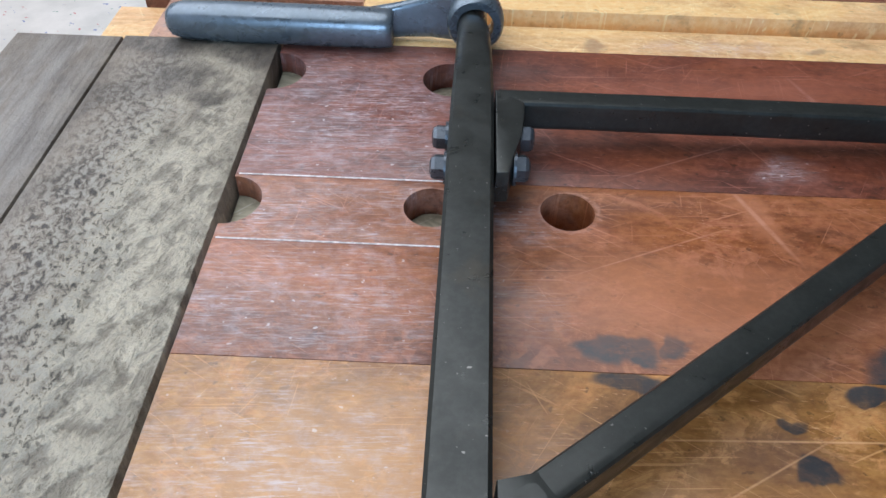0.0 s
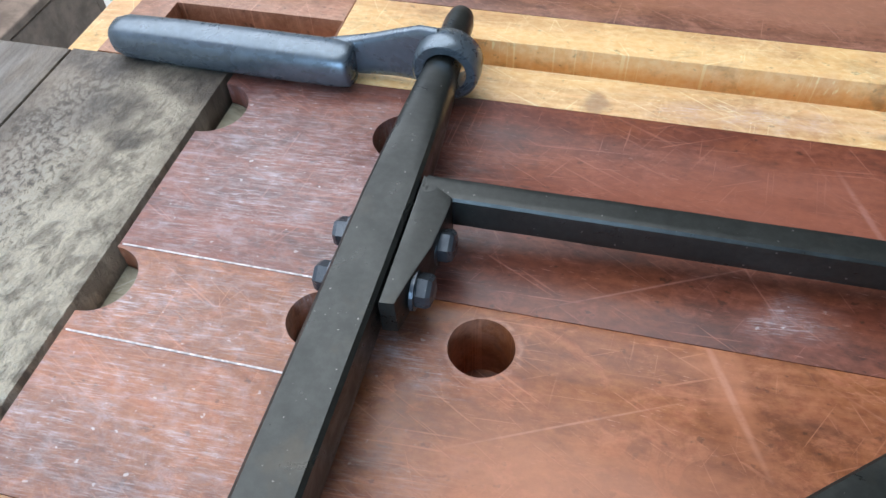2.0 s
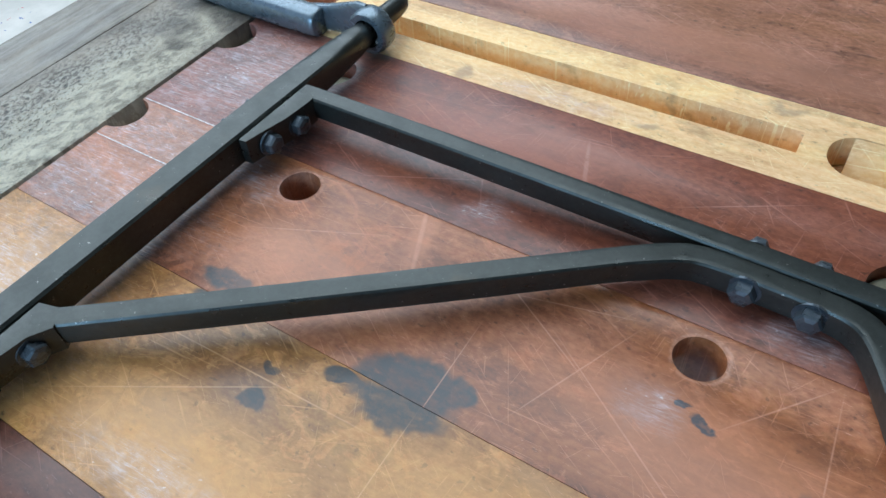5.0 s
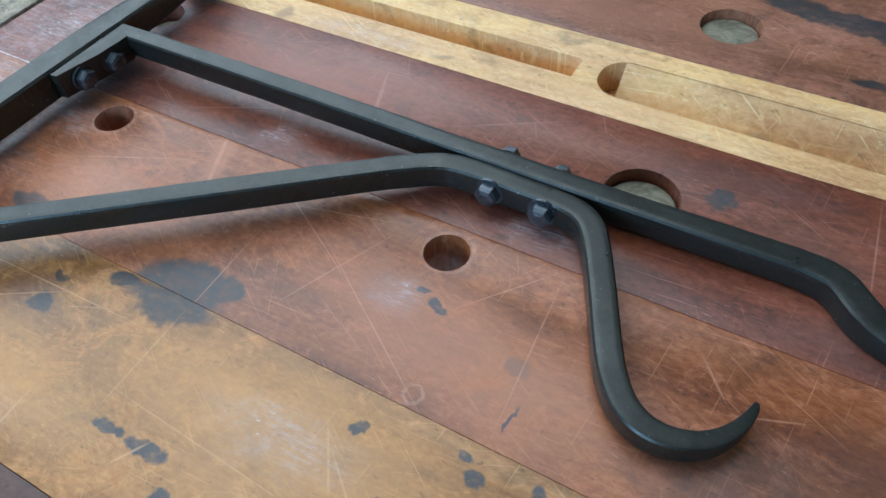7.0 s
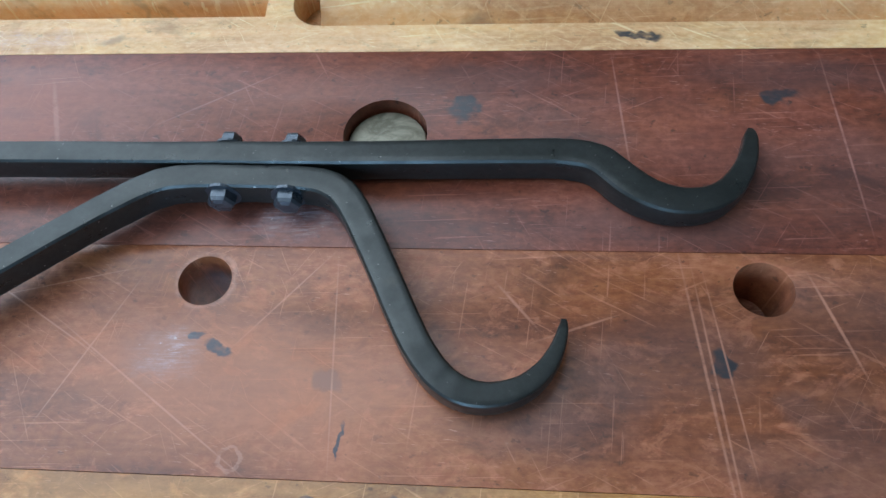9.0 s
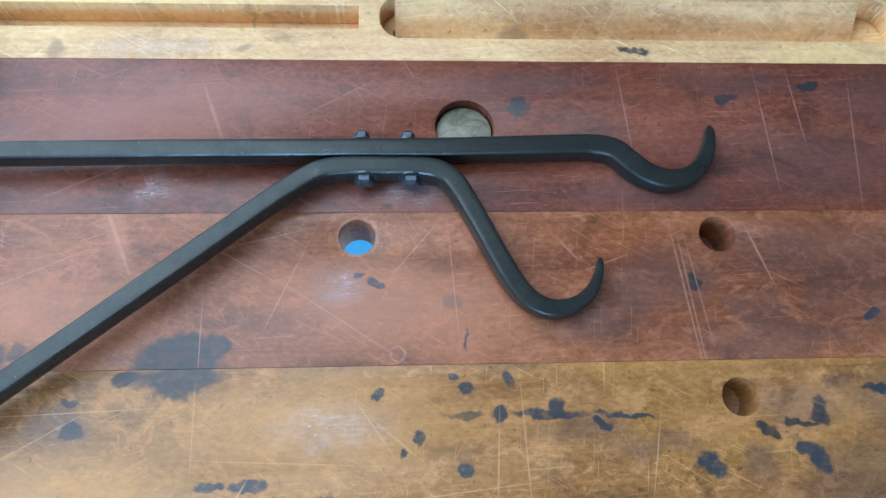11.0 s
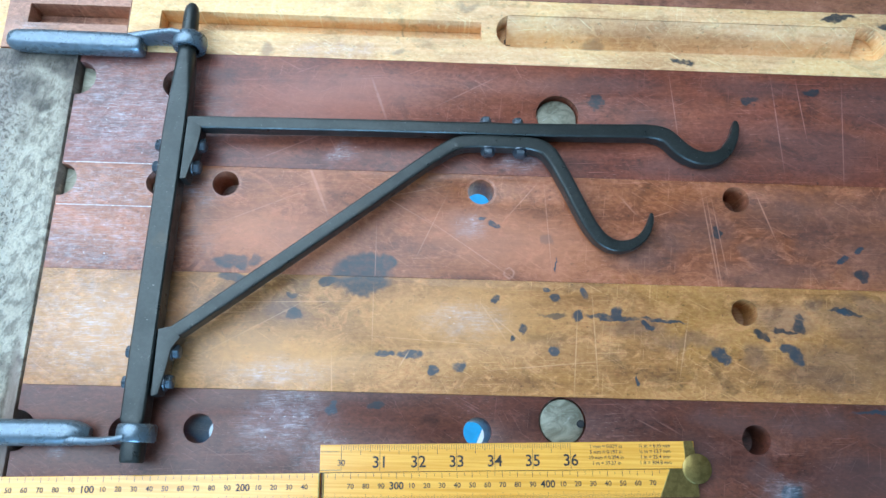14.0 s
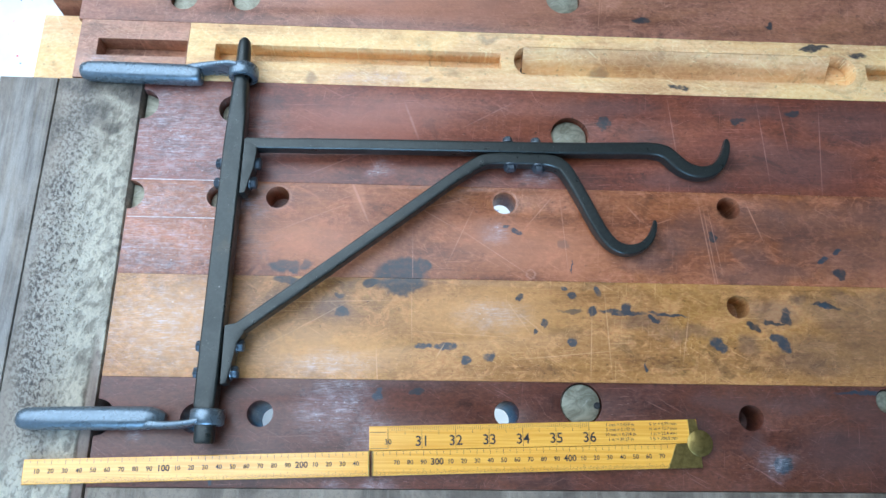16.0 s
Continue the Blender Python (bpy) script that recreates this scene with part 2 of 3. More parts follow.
def iron(name, tint, rough, hammered=0.22, rust=0.4):
    """Forged iron, blackened and waxed, with hammer marks."""
    n = Nodes(name)
    hammer = n.noise(n.mapping(scale=(55, 55, 55)), 1.0, 1.0, 0.4, 0.2)
    scale = n.noise(n.mapping(scale=(420, 420, 420)), 1.0, 5.0, 0.7)
    col = n.mix(n.ramp(scale, 0.38, 0.66), tuple(c * 0.8 for c in tint), tint)
    col = n.mix(n.ramp(n.noise(n.mapping(scale=(38, 38, 38)), 1.0, 5.0, 0.65), 0.58, 0.74, 0.0, rust), col, (0.075, 0.06, 0.04))
    mote = n.noise(n.mapping(scale=(800, 800, 800)), 1.0, 1.0, 0.4)
    col = n.mix(n.ramp(mote, 0.76, 0.8, 0.0, 0.5), col, (0.4, 0.39, 0.36))
    smear = n.noise(n.mapping(scale=(90, 90, 140)), 1.0, 5.0, 0.7, 0.5)
    n.bump(n.math("ADD", n.math("MULTIPLY", hammer, 1.0), n.math("ADD", n.math("MULTIPLY", scale, 0.05), n.math("MULTIPLY", smear, 0.12))), hammered, 0.0013)
    n.bsdf.inputs["Coat Weight"].default_value, n.bsdf.inputs["Coat Roughness"].default_value = 0.12, 0.2
    return n.done(col, n.ramp(smear, 0.3, 0.7, rough - 0.08, rough + 0.14), 0.6, 0.6)


def plain(name, colour, rough=0.5, metal=0.0, vary=0.2, size=60.0, bump=0.0):
    n = Nodes(name)
    f = n.noise(n.mapping(scale=(size, size, size)), 1.0, 5.0, 0.65, 0.3)
    col = n.mix(n.ramp(f, 0.3, 0.7), tuple(c * (1 - vary) for c in colour), tuple(min(1.0, c * (1 + vary)) for c in colour))
    if bump:
        n.bump(f, bump, 0.001)
    return n.done(col, rough, metal)


def dog_metal(name):
    """Dull alloy with bright scrapes and a greenish cast."""
    n = Nodes(name)
    f = n.noise(n.mapping(scale=(60, 90, 60)), 1.0, 6.0, 0.7, 1.2)
    g = n.noise(n.mapping(turn=40, scale=(40, 420, 40)), 1.0, 3.0, 0.6, 0.8)
    col = n.mix(n.ramp(f, 0.35, 0.65), (0.16, 0.152, 0.105), (0.35, 0.335, 0.25))
    col = n.mix(n.ramp(g, 0.6, 0.7, 0.0, 0.6), col, (0.55, 0.54, 0.48))
    n.bump(f, 0.4, 0.001)
    return n.done(col, 0.45, 0.35)


def boxwood(name):
    n = Nodes(name)
    f = n.noise(n.mapping(scale=(12, 500, 30), turn=-1.85), 1.0, 5.0, 0.6, 0.2)
    b = n.noise(n.mapping(scale=(25, 60, 30)), 1.0, 4.0, 0.6)
    col = n.mix(n.ramp(f, 0.3, 0.7), (0.76, 0.35, 0.035), (0.9, 0.48, 0.075))
    col = n.mix(n.ramp(b, 0.6, 0.8, 0.0, 0.3), col, (0.45, 0.2, 0.03))
    return n.done(col, 0.22, 0.0, 1.0)


RED_TOP = wood("red_board_back", (0.13, 0.034, 0.02), (0.27, 0.08, 0.042), 1.0, purple=[(560, 110, 60, 22, 0), (470, 92, 40, 9, 0), (620, 150, 50, 20, 0), (530, 160, 40, 9, 0), (400, 158, 50, 8, 0), (440, 130, 20, 10, 0)],
               stains=[(400, 145, 5, 5, 0), (520, 150, 7, 4, 10), (570, 160, 6, 3, 0)],
               chalk_sheen=[(25, 128, 26, 16, 0), (32, 120, 60, 40, 0), (340, 92, 14, 6, 0), (205, 93, 10, 6, 20), (28, 100, 40, 14, 0)], worn=[(200, 140, 60, 20, 5)], lines=[(232, 140, 16, 1.0, -70), (460, 140, 26, 0.4, -86), (540, 130, 34, 0.4, -88), (560, 145, 22, 0.4, -86), (300, 150, 24, 0.3, 30), (170, 100, 30, 0.3, 25), (590, 120, 40, 0.35, 84)], wear=0.3)
RED_MID = wood("red_board_middle", (0.2, 0.062, 0.024), (0.37, 0.13, 0.05), 2.0,
               stains=[(226, 3, 21, 13, 12), (241, 9, 8, 7, 40), (484, 43, 4, 2.2, -20), (590, 12, 5, 4, 0), (132, 8, 14, 6, 0), (150, 9, 5, 4, 0), (360, 32, 5, 4, 0)],
               inks=[(320, 42, 5, 2, -25), (312, 47, 2.5, 1.6, 0), (577, 23, 6, 2, 35), (590, 30, 4, 2, 30), (365, 12, 0.8, 6, 0)],
               chalk_sheen=[(30, 62, 60, 16, 0), (30, 25, 60, 26, 0), (302, 40, 9, 6, 0), (100, 60, 20, 8, 0)], purple=[(560, 55, 60, 18, -4), (610, 30, 50, 26, 0), (640, 60, 50, 18, 0), (540, 12, 30, 8, 0), (430, 22, 22, 12, 0), (484, 43, 12, 8, -20), (507, 27, 8, 6, 0), (478, 44, 24, 16, -10), (520, 22, 16, 14, 0), (557, 38, 18, 16, 30), (515, 8, 30, 9, 0), (455, 38, 14, 12, 0), (300, 42, 16, 10, 0)], worn=[(160, 30, 40, 18, 0), (330, 30, 60, 22, -5), (189, 68, 18, 5, -67)], lines=[(189, 68, 19, 1.0, -67), (480, 35, 42, 0.45, -84), (483, 30, 36, 0.35, -85), (487, 38, 30, 0.3, -83), (523, 55, 16, 0.5, -72), (440, 52, 12, 0.4, 20), (360, 40, 30, 0.3, -86), (235, 10, 30, 0.25, -89), (150, 50, 26, 0.3, 24), (262, 66, 22, 0.25, 14), (250, 55, 30, 0.3, -30), (300, 25, 40, 0.3, -34), (420, 60, 9, 0.5, -50), (340, 60, 20, 0.3, 50), (275, 40, 26, 0.3, 66)], rings=[(331, 5.5, 4.2), (311, 67.3, 11.2), (122.8, 67.2, 10.9), (74, 67, 11)], wear=0.62, dirt=0.5)
PALE = wood("pale_board", (0.29, 0.125, 0.034), (0.46, 0.225, 0.066), 3.0,
            stains=[(227, -4, 19, 9, 12), (204, -5, 9, 3, 0), (181, -30, 6, 4, -20), (176, -14, 4, 3, 0), (135, -4, 12, 4, 0), (362, -25, 9, 2, 0), (575, -16, 12, 2, -10), (512, -34, 7, 3, -25), (540, -26, 4, 6, 30), (530, -31, 10, 2, 0)], purple=[(176, -26, 14, 9, -20), (530, -24, 22, 10, 0), (590, -30, 28, 12, 0), (560, -50, 30, 10, 0), (506, -50, 8, 10, 0), (600, -55, 30, 12, 0), (455, -40, 26, 5, 0), (552, -10, 8, 5, 0), (595, -12, 20, 8, -30), (610, -40, 44, 34, 10), (560, -62, 40, 12, 0), (575, -22, 26, 12, -15), (420, -33, 22, 7, 0), (640, -15, 40, 16, 0)],
            inks=[(244, -55, 7, 1.8, 0), (262, -55, 9, 2.8, 3), (278, -65.5, 3.4, 4, 0), (297, -63, 5, 3.6, 20), (322, -14, 3.6, 2.4, 30), (364, -12, 3.5, 2.5, -20), (358, -6, 3, 1.3, 0),
                  (363, -50, 4, 2.8, 0), (380, -24, 4.5, 4, 60), (405, -25, 18, 2, -3), (408, -22, 4, 5, 30), (441, -26, 16, 1.2, -4), (430, -30, 6, 2, -30), (341, -35, 2.4, 3, 0), (334, -42, 1.8, 1.8, 0),
                  (481, -50, 8, 4.6, -30), (534, -49, 5, 8, 35), (528, -44, 5, 3, 0), (420, -70, 1.2, 4, 10), (572, -17, 5, 2, -10), (385, -8, 3, 4, 30)],
            chalk_sheen=[(29, -39, 8, 7, 0), (40, -40, 50, 36, 0), (300, -30, 22, 10, 0), (170, -70, 30, 8, 0)], worn=[(300, -30, 60, 24, 0), (170, -60, 60, 18, 0), (60, -40, 40, 30, 0)], lines=[(235, -30, 20, 0.25, -89), (209, -75, 18, 0.4, -86), (320, -30, 16, 0.4, -55), (330, -35, 14, 0.4, -40), (392, -40, 30, 0.4, -88), (378, -52, 26, 0.4, 86), (455, -45, 20, 0.3, 78), (280, -45, 40, 0.3, -3), (170, -20, 50, 0.3, 2), (150, -40, 40, 0.3, 30), (360, -60, 40, 0.3, 6), (258, -58, 6, 0.5, 60)], wear=0.72, dirt=0.55)
RED_FRONT = wood("red_board_front", (0.08, 0.025, 0.015), (0.155, 0.05, 0.029), 4.0,
                 stains=[(240, -90, 6, 3, 0), (524, -143, 5, 5, 0)], purple=[(520, -140, 18, 9, 0), (480, -96, 24, 7, 0), (590, -100, 20, 10, 0), (500, -128, 9, 5, 0), (570, -130, 36, 18, 0), (540, -95, 40, 8, 0), (450, -120, 20, 14, 0), (620, -120, 30, 30, 0)],
                 inks=[(210, -94, 4, 3, 0), (212, -90, 2, 3, 0), (600, -86, 30, 1.6, 3), (520, -142, 6, 6, 0), (90, -157, 2, 3, 0)],
                 chalk_sheen=[(178, -100, 24, 16, 20), (205, -122, 14, 10, 0), (180, -160, 8, 4, 0), (212, -160, 10, 4, 0), (515, -140, 10, 8, 0), (30, -125, 5, 4, 0)], wear=0.28)
RED_FAR = wood("red_board_far", (0.19, 0.075, 0.042), (0.34, 0.145, 0.085), 5.0, stains=[(420, 300, 60, 8, -10), (560, 250, 5, 2, 0), (440, 250, 7, 3, 0)], worn=[(250, 260, 120, 16, 0)], wear=0.45)
PINE = wood("pine_strip", (0.6, 0.345, 0.15), (0.84, 0.56, 0.3), 6.0,
            stains=[(600, 226, 16, 3, 0), (640, 222, 8, 3, 0), (470, 182, 10, 2, 0)], purple=[(246, 203, 1.8, 9, 8), (143.5, 180, 3.6, 3.2, 0), (402, 202, 8, 4, 0), (245, 182, 6, 3, 0), (300, 225, 10, 3, 0)],
            chalk_sheen=[(200, 184, 30, 5, 0)], wear=0.3, rough=0.5, scratch=0.4, dirt=0.35)
ROSY = wood("rosy_strip_end", (0.3, 0.14, 0.085), (0.46, 0.24, 0.15), 7.0, chalk_sheen=[(-40, 190, 16, 8, 0)], wear=0.4)
SLAB = slab_timber("weathered_slab", 1.0)
IRON = iron("black_iron", (0.042, 0.047, 0.043), 0.34)
STEEL = iron("blue_grey_iron", (0.17, 0.215, 0.25), 0.27, 0.1, 0.1)
BOLT = iron("bolt_iron", (0.09, 0.11, 0.13), 0.28)
DOG = dog_metal("dog_metal")
BOX = boxwood("boxwood")
BRASS = plain("aged_brass", (0.3, 0.22, 0.07), 0.38, 0.9, 0.25, 200.0, 0.15)
INK = plain("black_print", (0.03, 0.025, 0.02), 0.6, 0.0, 0.1)
BLUE = plain("blue_plastic", (0.05, 0.26, 0.5), 0.4, 0.0, 0.1)
WALL = plain("limewashed_wall", (0.42, 0.4, 0.37), 0.9, 0.0, 0.12, 5.0, 0.3)
CEIL = plain("ceiling_board", (0.5, 0.48, 0.44), 0.9, 0.0, 0.1, 4.0)
DARKWOOD = plain("dark_trestle_wood", (0.09, 0.06, 0.04), 0.7, 0.0, 0.3, 30.0, 0.2)
RUBBER = plain("black_rubber", (0.012, 0.012, 0.012), 0.6, 0.0, 0.1)


def speckled_floor():
    """White-painted concrete with drops of red, blue and green paint."""
    n = Nodes("speckled_floor")
    f = n.noise(n.mapping(scale=(6, 6, 6)), 1.0, 6.0, 0.6)
    col = n.mix(n.ramp(f, 0.35, 0.7), (0.62, 0.65, 0.64), (0.8, 0.82, 0.81))
    for k, (tint, keep) in enumerate((((0.55, 0.05, 0.06), 0.7), ((0.05, 0.15, 0.45), 0.69), ((0.08, 0.3, 0.25), 0.71))):
        d = n.noise(n.mapping((k * 5.1, k * 2.2, 0), 0, (42, 42, 42)), 1.0, 2.0, 0.5)
        col = n.mix(n.ramp(d, keep, keep + 0.03, 0.0, 0.85), col, tint)
    return n.done(col, 0.55)


FLOOR = speckled_floor()


# ---- builders ----
def mesh_object(name, bm, material, parent=None, label="", smooth=False):
    me = bpy.data.meshes.new(name)
    bmesh.ops.recalc_face_normals(bm, faces=bm.faces[:])
    if smooth:
        for fc in bm.faces:
            fc.smooth = True
    bm.to_mesh(me)
    bm.free()
    me.materials.append(material)
    ob = new(name, me)
    if parent:
        ob.parent = parent
    if label:
        ob["label"] = label
    return ob


part = mesh_object


def box(bm, x0, x1, y0, y1, z0, z1, bevel=0.0):
    vs = [bm.verts.new((x, y, z)) for z in (z0, z1) for y in (y0, y1) for x in (x0, x1)]
    fs = [bm.faces.new([vs[i] for i in q]) for q in ((0, 1, 3, 2), (4, 6, 7, 5), (0, 4, 5, 1), (2, 3, 7, 6), (0, 2, 6, 4), (1, 5, 7, 3))]
    if bevel:
        es = {e for fc in fs for e in fc.edges}
        bmesh.ops.bevel(bm, geom=list(es), offset=bevel, segments=2, profile=0.5, affect="EDGES")
    return bm


def arc(cx, cy, r, a0, a1, n):
    return [(cx + r * math.cos(radians(a0 + (a1 - a0) * i / n)), cy + r * math.sin(radians(a0 + (a1 - a0) * i / n))) for i in range(n + 1)]


def plate(outline, holes, z0, z1, bevel=0.0):
    """A flat board with real through-holes. outline and holes: loops of (x, y) in metres."""
    bm = bmesh.new()
    edges = []
    for loop in (outline, *holes):
        vs = [bm.verts.new((x, y, z1)) for x, y in loop]
        edges += [bm.edges.new((vs[i], vs[(i + 1) % len(vs)])) for i in range(len(vs))]
    bmesh.ops.triangle_fill(bm, use_beauty=True, edges=edges, normal=(0, 0, 1))
    top = bm.faces[:]
    ext = bmesh.ops.extrude_face_region(bm, geom=top)
    bmesh.ops.translate(bm, vec=(0, 0, z0 - z1), verts=[g for g in ext["geom"] if isinstance(g, bmesh.types.BMVert)])
    bmesh.ops.recalc_face_normals(bm, faces=bm.faces[:])
    if bevel:
        rim = [e for e in bm.edges if all(abs(v.co.z - z1) < 1e-6 for v in e.verts) and len(e.link_faces) == 2
               and e.calc_face_angle(0) > 1.0]
        bmesh.ops.bevel(bm, geom=rim, offset=bevel, segments=2, profile=0.6, affect="EDGES")
    return bm


def loft(sections):
    """Joins rings of points, section after section, and caps the ends."""
    bm = bmesh.new()
    rings = [[bm.verts.new(p) for p in ring] for ring in sections]
    k = len(rings[0])
    for a, b in zip(rings, rings[1:]):
        for i in range(k):
            bm.faces.new((a[i], a[(i + 1) % k], b[(i + 1) % k], b[i]))
    bm.faces.new(rings[0][::-1])
    bm.faces.new(rings[-1])
    return bm


def ring_points(centre, u, v, hu, hv, power, count=20):
    """A superellipse: power 2 is round, 8 nearly square."""
    pts = []
    for i in range(count):
        a = 2 * math.pi * (i + 0.5) / count
        c, s = math.cos(a), math.sin(a)
        m = (abs(c) ** power + abs(s) ** power) ** (-1 / power)
        pts.append(Vector(centre) + Vector(u) * (hu * c * m) + Vector(v) * (hv * s * m))
    return pts


def smooth_path(points, steps):
    """Catmull-Rom through rows of numbers."""
    p = [np.array(q, float) for q in points]
    p = [2 * p[0] - p[1]] + p + [2 * p[-1] - p[-2]]
    out = []
    for i in range(1, len(p) - 2):
        for s in range(steps):
            t = s / steps
            out.append(0.5 * (2 * p[i] + (p[i + 1] - p[i - 1]) * t + (2 * p[i - 1] - 5 * p[i] + 4 * p[i + 1] - p[i + 2]) * t * t
                              + (3 * p[i] - p[i - 1] - 3 * p[i + 1] + p[i + 2]) * t ** 3))
    return out + [p[-2]]


def forged_bar(points, steps=6, power=7.0, seed=0):
    """A square bar bent in the plane of the bench: rows of x, y, z centre, width, height in mm."""
    rng = random.Random(seed)
    path = smooth_path(points, steps)
    rings = []
    for i, q in enumerate(path):
        a, b = path[max(0, i - 1)], path[min(len(path) - 1, i + 1)]
        d = Vector((b[0] - a[0], b[1] - a[1], 0)).normalized()
        side = Vector((-d.y, d.x, 0))
        j = 1 + rng.uniform(-0.012, 0.012)
        rings.append(ring_points(Vector(q[:3]) * MM, side, (0, 0, 1), q[3] * MM / 2 * j, q[4] * MM / 2 * j, power, 40))
    return loft(rings)


def lathe(profile, count=24, axis="z", centre=(0, 0, 0)):
    """Turned shape: rows of (along, radius)."""
    turn = {"z": ((1, 0, 0), (0, 1, 0), (0, 0, 1)), "x": ((0, 1, 0), (0, 0, 1), (1, 0, 0)), "y": ((0, 0, 1), (1, 0, 0), (0, 1, 0))}[axis]
    u, v, w = (Vector(q) for q in turn)
    return loft([ring_points(Vector(centre) + w * h, u, v, r, r, 2.0, count) for h, r in profile])


def shade(ob, angle=40):
    me = ob.data
    for p in me.polygons:
        p.use_smooth = True
    me.set_sharp_from_angle(angle=radians(angle))
    return ob


def thing(name, label, category, group="", at=(0, 0, 0)):
    ob = new(name)
    ob.location = at
    ob.empty_display_size = 0.02
    return tagged(ob, label, category, group)


# ---- room ----
FZ = -0.86
bm = bmesh.new()
box(bm, -3.5, 3.2, -1.9, 4.6, FZ - 0.1, FZ)
tagged(mesh_object("floor", bm, FLOOR), "white painted concrete floor with coloured paint drops", "floor", kind="structure")
# unseen ceiling and walls, added to block the sun and bounce daylight
bm = bmesh.new()
box(bm, -0.55, 3.2, -1.9, 4.6, 2.5, 2.6)
tagged(mesh_object("ceiling", bm, CEIL), "unseen pale boarded ceiling, added over the bench", "ceiling", kind="structure")


def wall(name, pieces):
    b = bmesh.new()
    for q in pieces:
        box(b, *q)
    return tagged(mesh_object(name, b, WALL), "unseen grey-brown plastered wall, added around the bench", "wall", kind="structure")


wall("wall_north", [(-0.7, 3.2, 4.6, 4.75, FZ, 2.5)])
wall("wall_east", [(3.2, 3.35, -1.9, 4.75, FZ, 2.5)])
wall("wall_west", [(-0.7, -0.55, -1.9, -0.75, FZ, 2.5), (-0.7, -0.55, 4.3, 4.6, FZ, 2.5), (-0.7, -0.55, -0.75, 4.3, 1.9, 2.5)])
wall("wall_south", [(-0.7, -0.45, -2.05, -1.9, FZ, 2.5), (0.6, 3.35, -2.05, -1.9, FZ, 2.5), (-0.45, 0.6, -2.05, -1.9, FZ, 0.3), (-0.45, 0.6, -2.05, -1.9, 1.2, 2.5)])
bm = bmesh.new()
box(bm, -60, 60, -60, 60, FZ - 0.3, FZ - 0.12)
tagged(mesh_object("ground", bm, plain("yard_gravel", (0.3, 0.29, 0.26), 0.9, 0, 0.3, 20)), "pale gravel yard outside the workshop", "ground", kind="structure")


# ---- workbench ----
bench = thing("workbench", "old hardwood workbench top with dog holes and paint stains", "workbench")
RIGHT, THICK, BEAM = 1.15, -0.03, -0.062
G = 0.00007


def circle(cx, cy, r, n=32):
    return arc(cx * MM, cy * MM, r * MM, 0, 360 - 360 / n, n - 1)


def board(name, x0, x1, y0, y1, material, holes=(), bites=(), label="", z0=THICK, z1=0.0, bevel=0.00018):
    """One plank of the top, in mm; bites are half holes in its end at x0."""
    out = [(x0 * MM, y0 * MM + G), (x1 * MM, y0 * MM + G), (x1 * MM, y1 * MM - G), (x0 * MM, y1 * MM - G)]
    for cy, r in sorted(bites, reverse=True):
        out += [(x, y) for x, y in arc(x0 * MM, cy * MM, r * MM, 90, -90, 18)]
    return shade(part(name, plate(out, [circle(*h) for h in holes], z0, z1, bevel), material, bench, label))


R = RIGHT / MM
board("plank", 0.9, R, 81, 174.2, RED_TOP, [(78.5, 148, 12.5), (369, 132, 16.5)], [(150, 14)], "dark red hardwood plank, chalk and painted sheen at one end")
board("plank", 86, R, 0, 81, RED_MID, [(122, 67.5, 9.6), (310.5, 67, 9.6), (502, 67.5, 10)], label="orange-red scratched hardwood plank")
board("plank", 0.9, 86, 47.7, 81, RED_MID, [(74, 67, 10)], [(67, 12.5)], "short red hardwood piece with white scuffs and painted sheen")
board("plank", 0.9, 86, 0, 47.7, RED_MID, label="short red hardwood piece with white scuffs and painted sheen")
board("plank", 0.9, R, -81.5, 0, PALE, [(500.5, -18.5, 9.6)], label="pale yellow-brown plank with ink blots")
board("plank", 0.9, R, -161.5, -81.5, RED_FRONT, [(122, -108, 9.8), (309.5, -106, 9.6), (500.5, -107, 10), (367.5, -98, 16.2), (612, -79 - 14, 9.5), (74, -112, 11)], [(-112, 13.5)], "dark red hardwood front plank", z0=BEAM)
board("plank", 9.5, R, 232.5, 420, RED_FAR, [(79, 260, 13), (369, 271.5, 16.2), (24, 258, 12)], label="red-brown hardwood plank")
board("plank", -65, 9.5, 232.5, 420, RED_FAR, [(-30, 268, 13)], label="worn red-brown plank end")


def rounded(x0, x1, y0, y1, r):
    return (arc((x1 - r) * MM, (y1 - r) * MM, r * MM, 0, 90, 6) + arc((x0 + r) * MM, (y1 - r) * MM, r * MM, 90, 180, 6)
            + arc((x0 + r) * MM, (y0 + r) * MM, r * MM, 180, 270, 6) + arc((x1 - r) * MM, (y0 + r) * MM, r * MM, 270, 360, 6))


def rect(x0, x1, y0, y1):
    return [(x0 * MM, y0 * MM), (x1 * MM, y0 * MM), (x1 * MM, y1 * MM), (x0 * MM, y1 * MM)]


def strip(x0, x1, cuts, material, label):
    """Length of the let-in strip, with its slots cut to their floors."""
    out = [(x0 * MM, 174.2 * MM + G), (x1 * MM, 174.2 * MM + G), (x1 * MM, 232.5 * MM - G), (x0 * MM, 232.5 * MM - G)]
    ob = shade(part("strip", plate(out, [c for c, _ in cuts], -0.0165, 0, 0.0005), material, bench, label))
    return ob


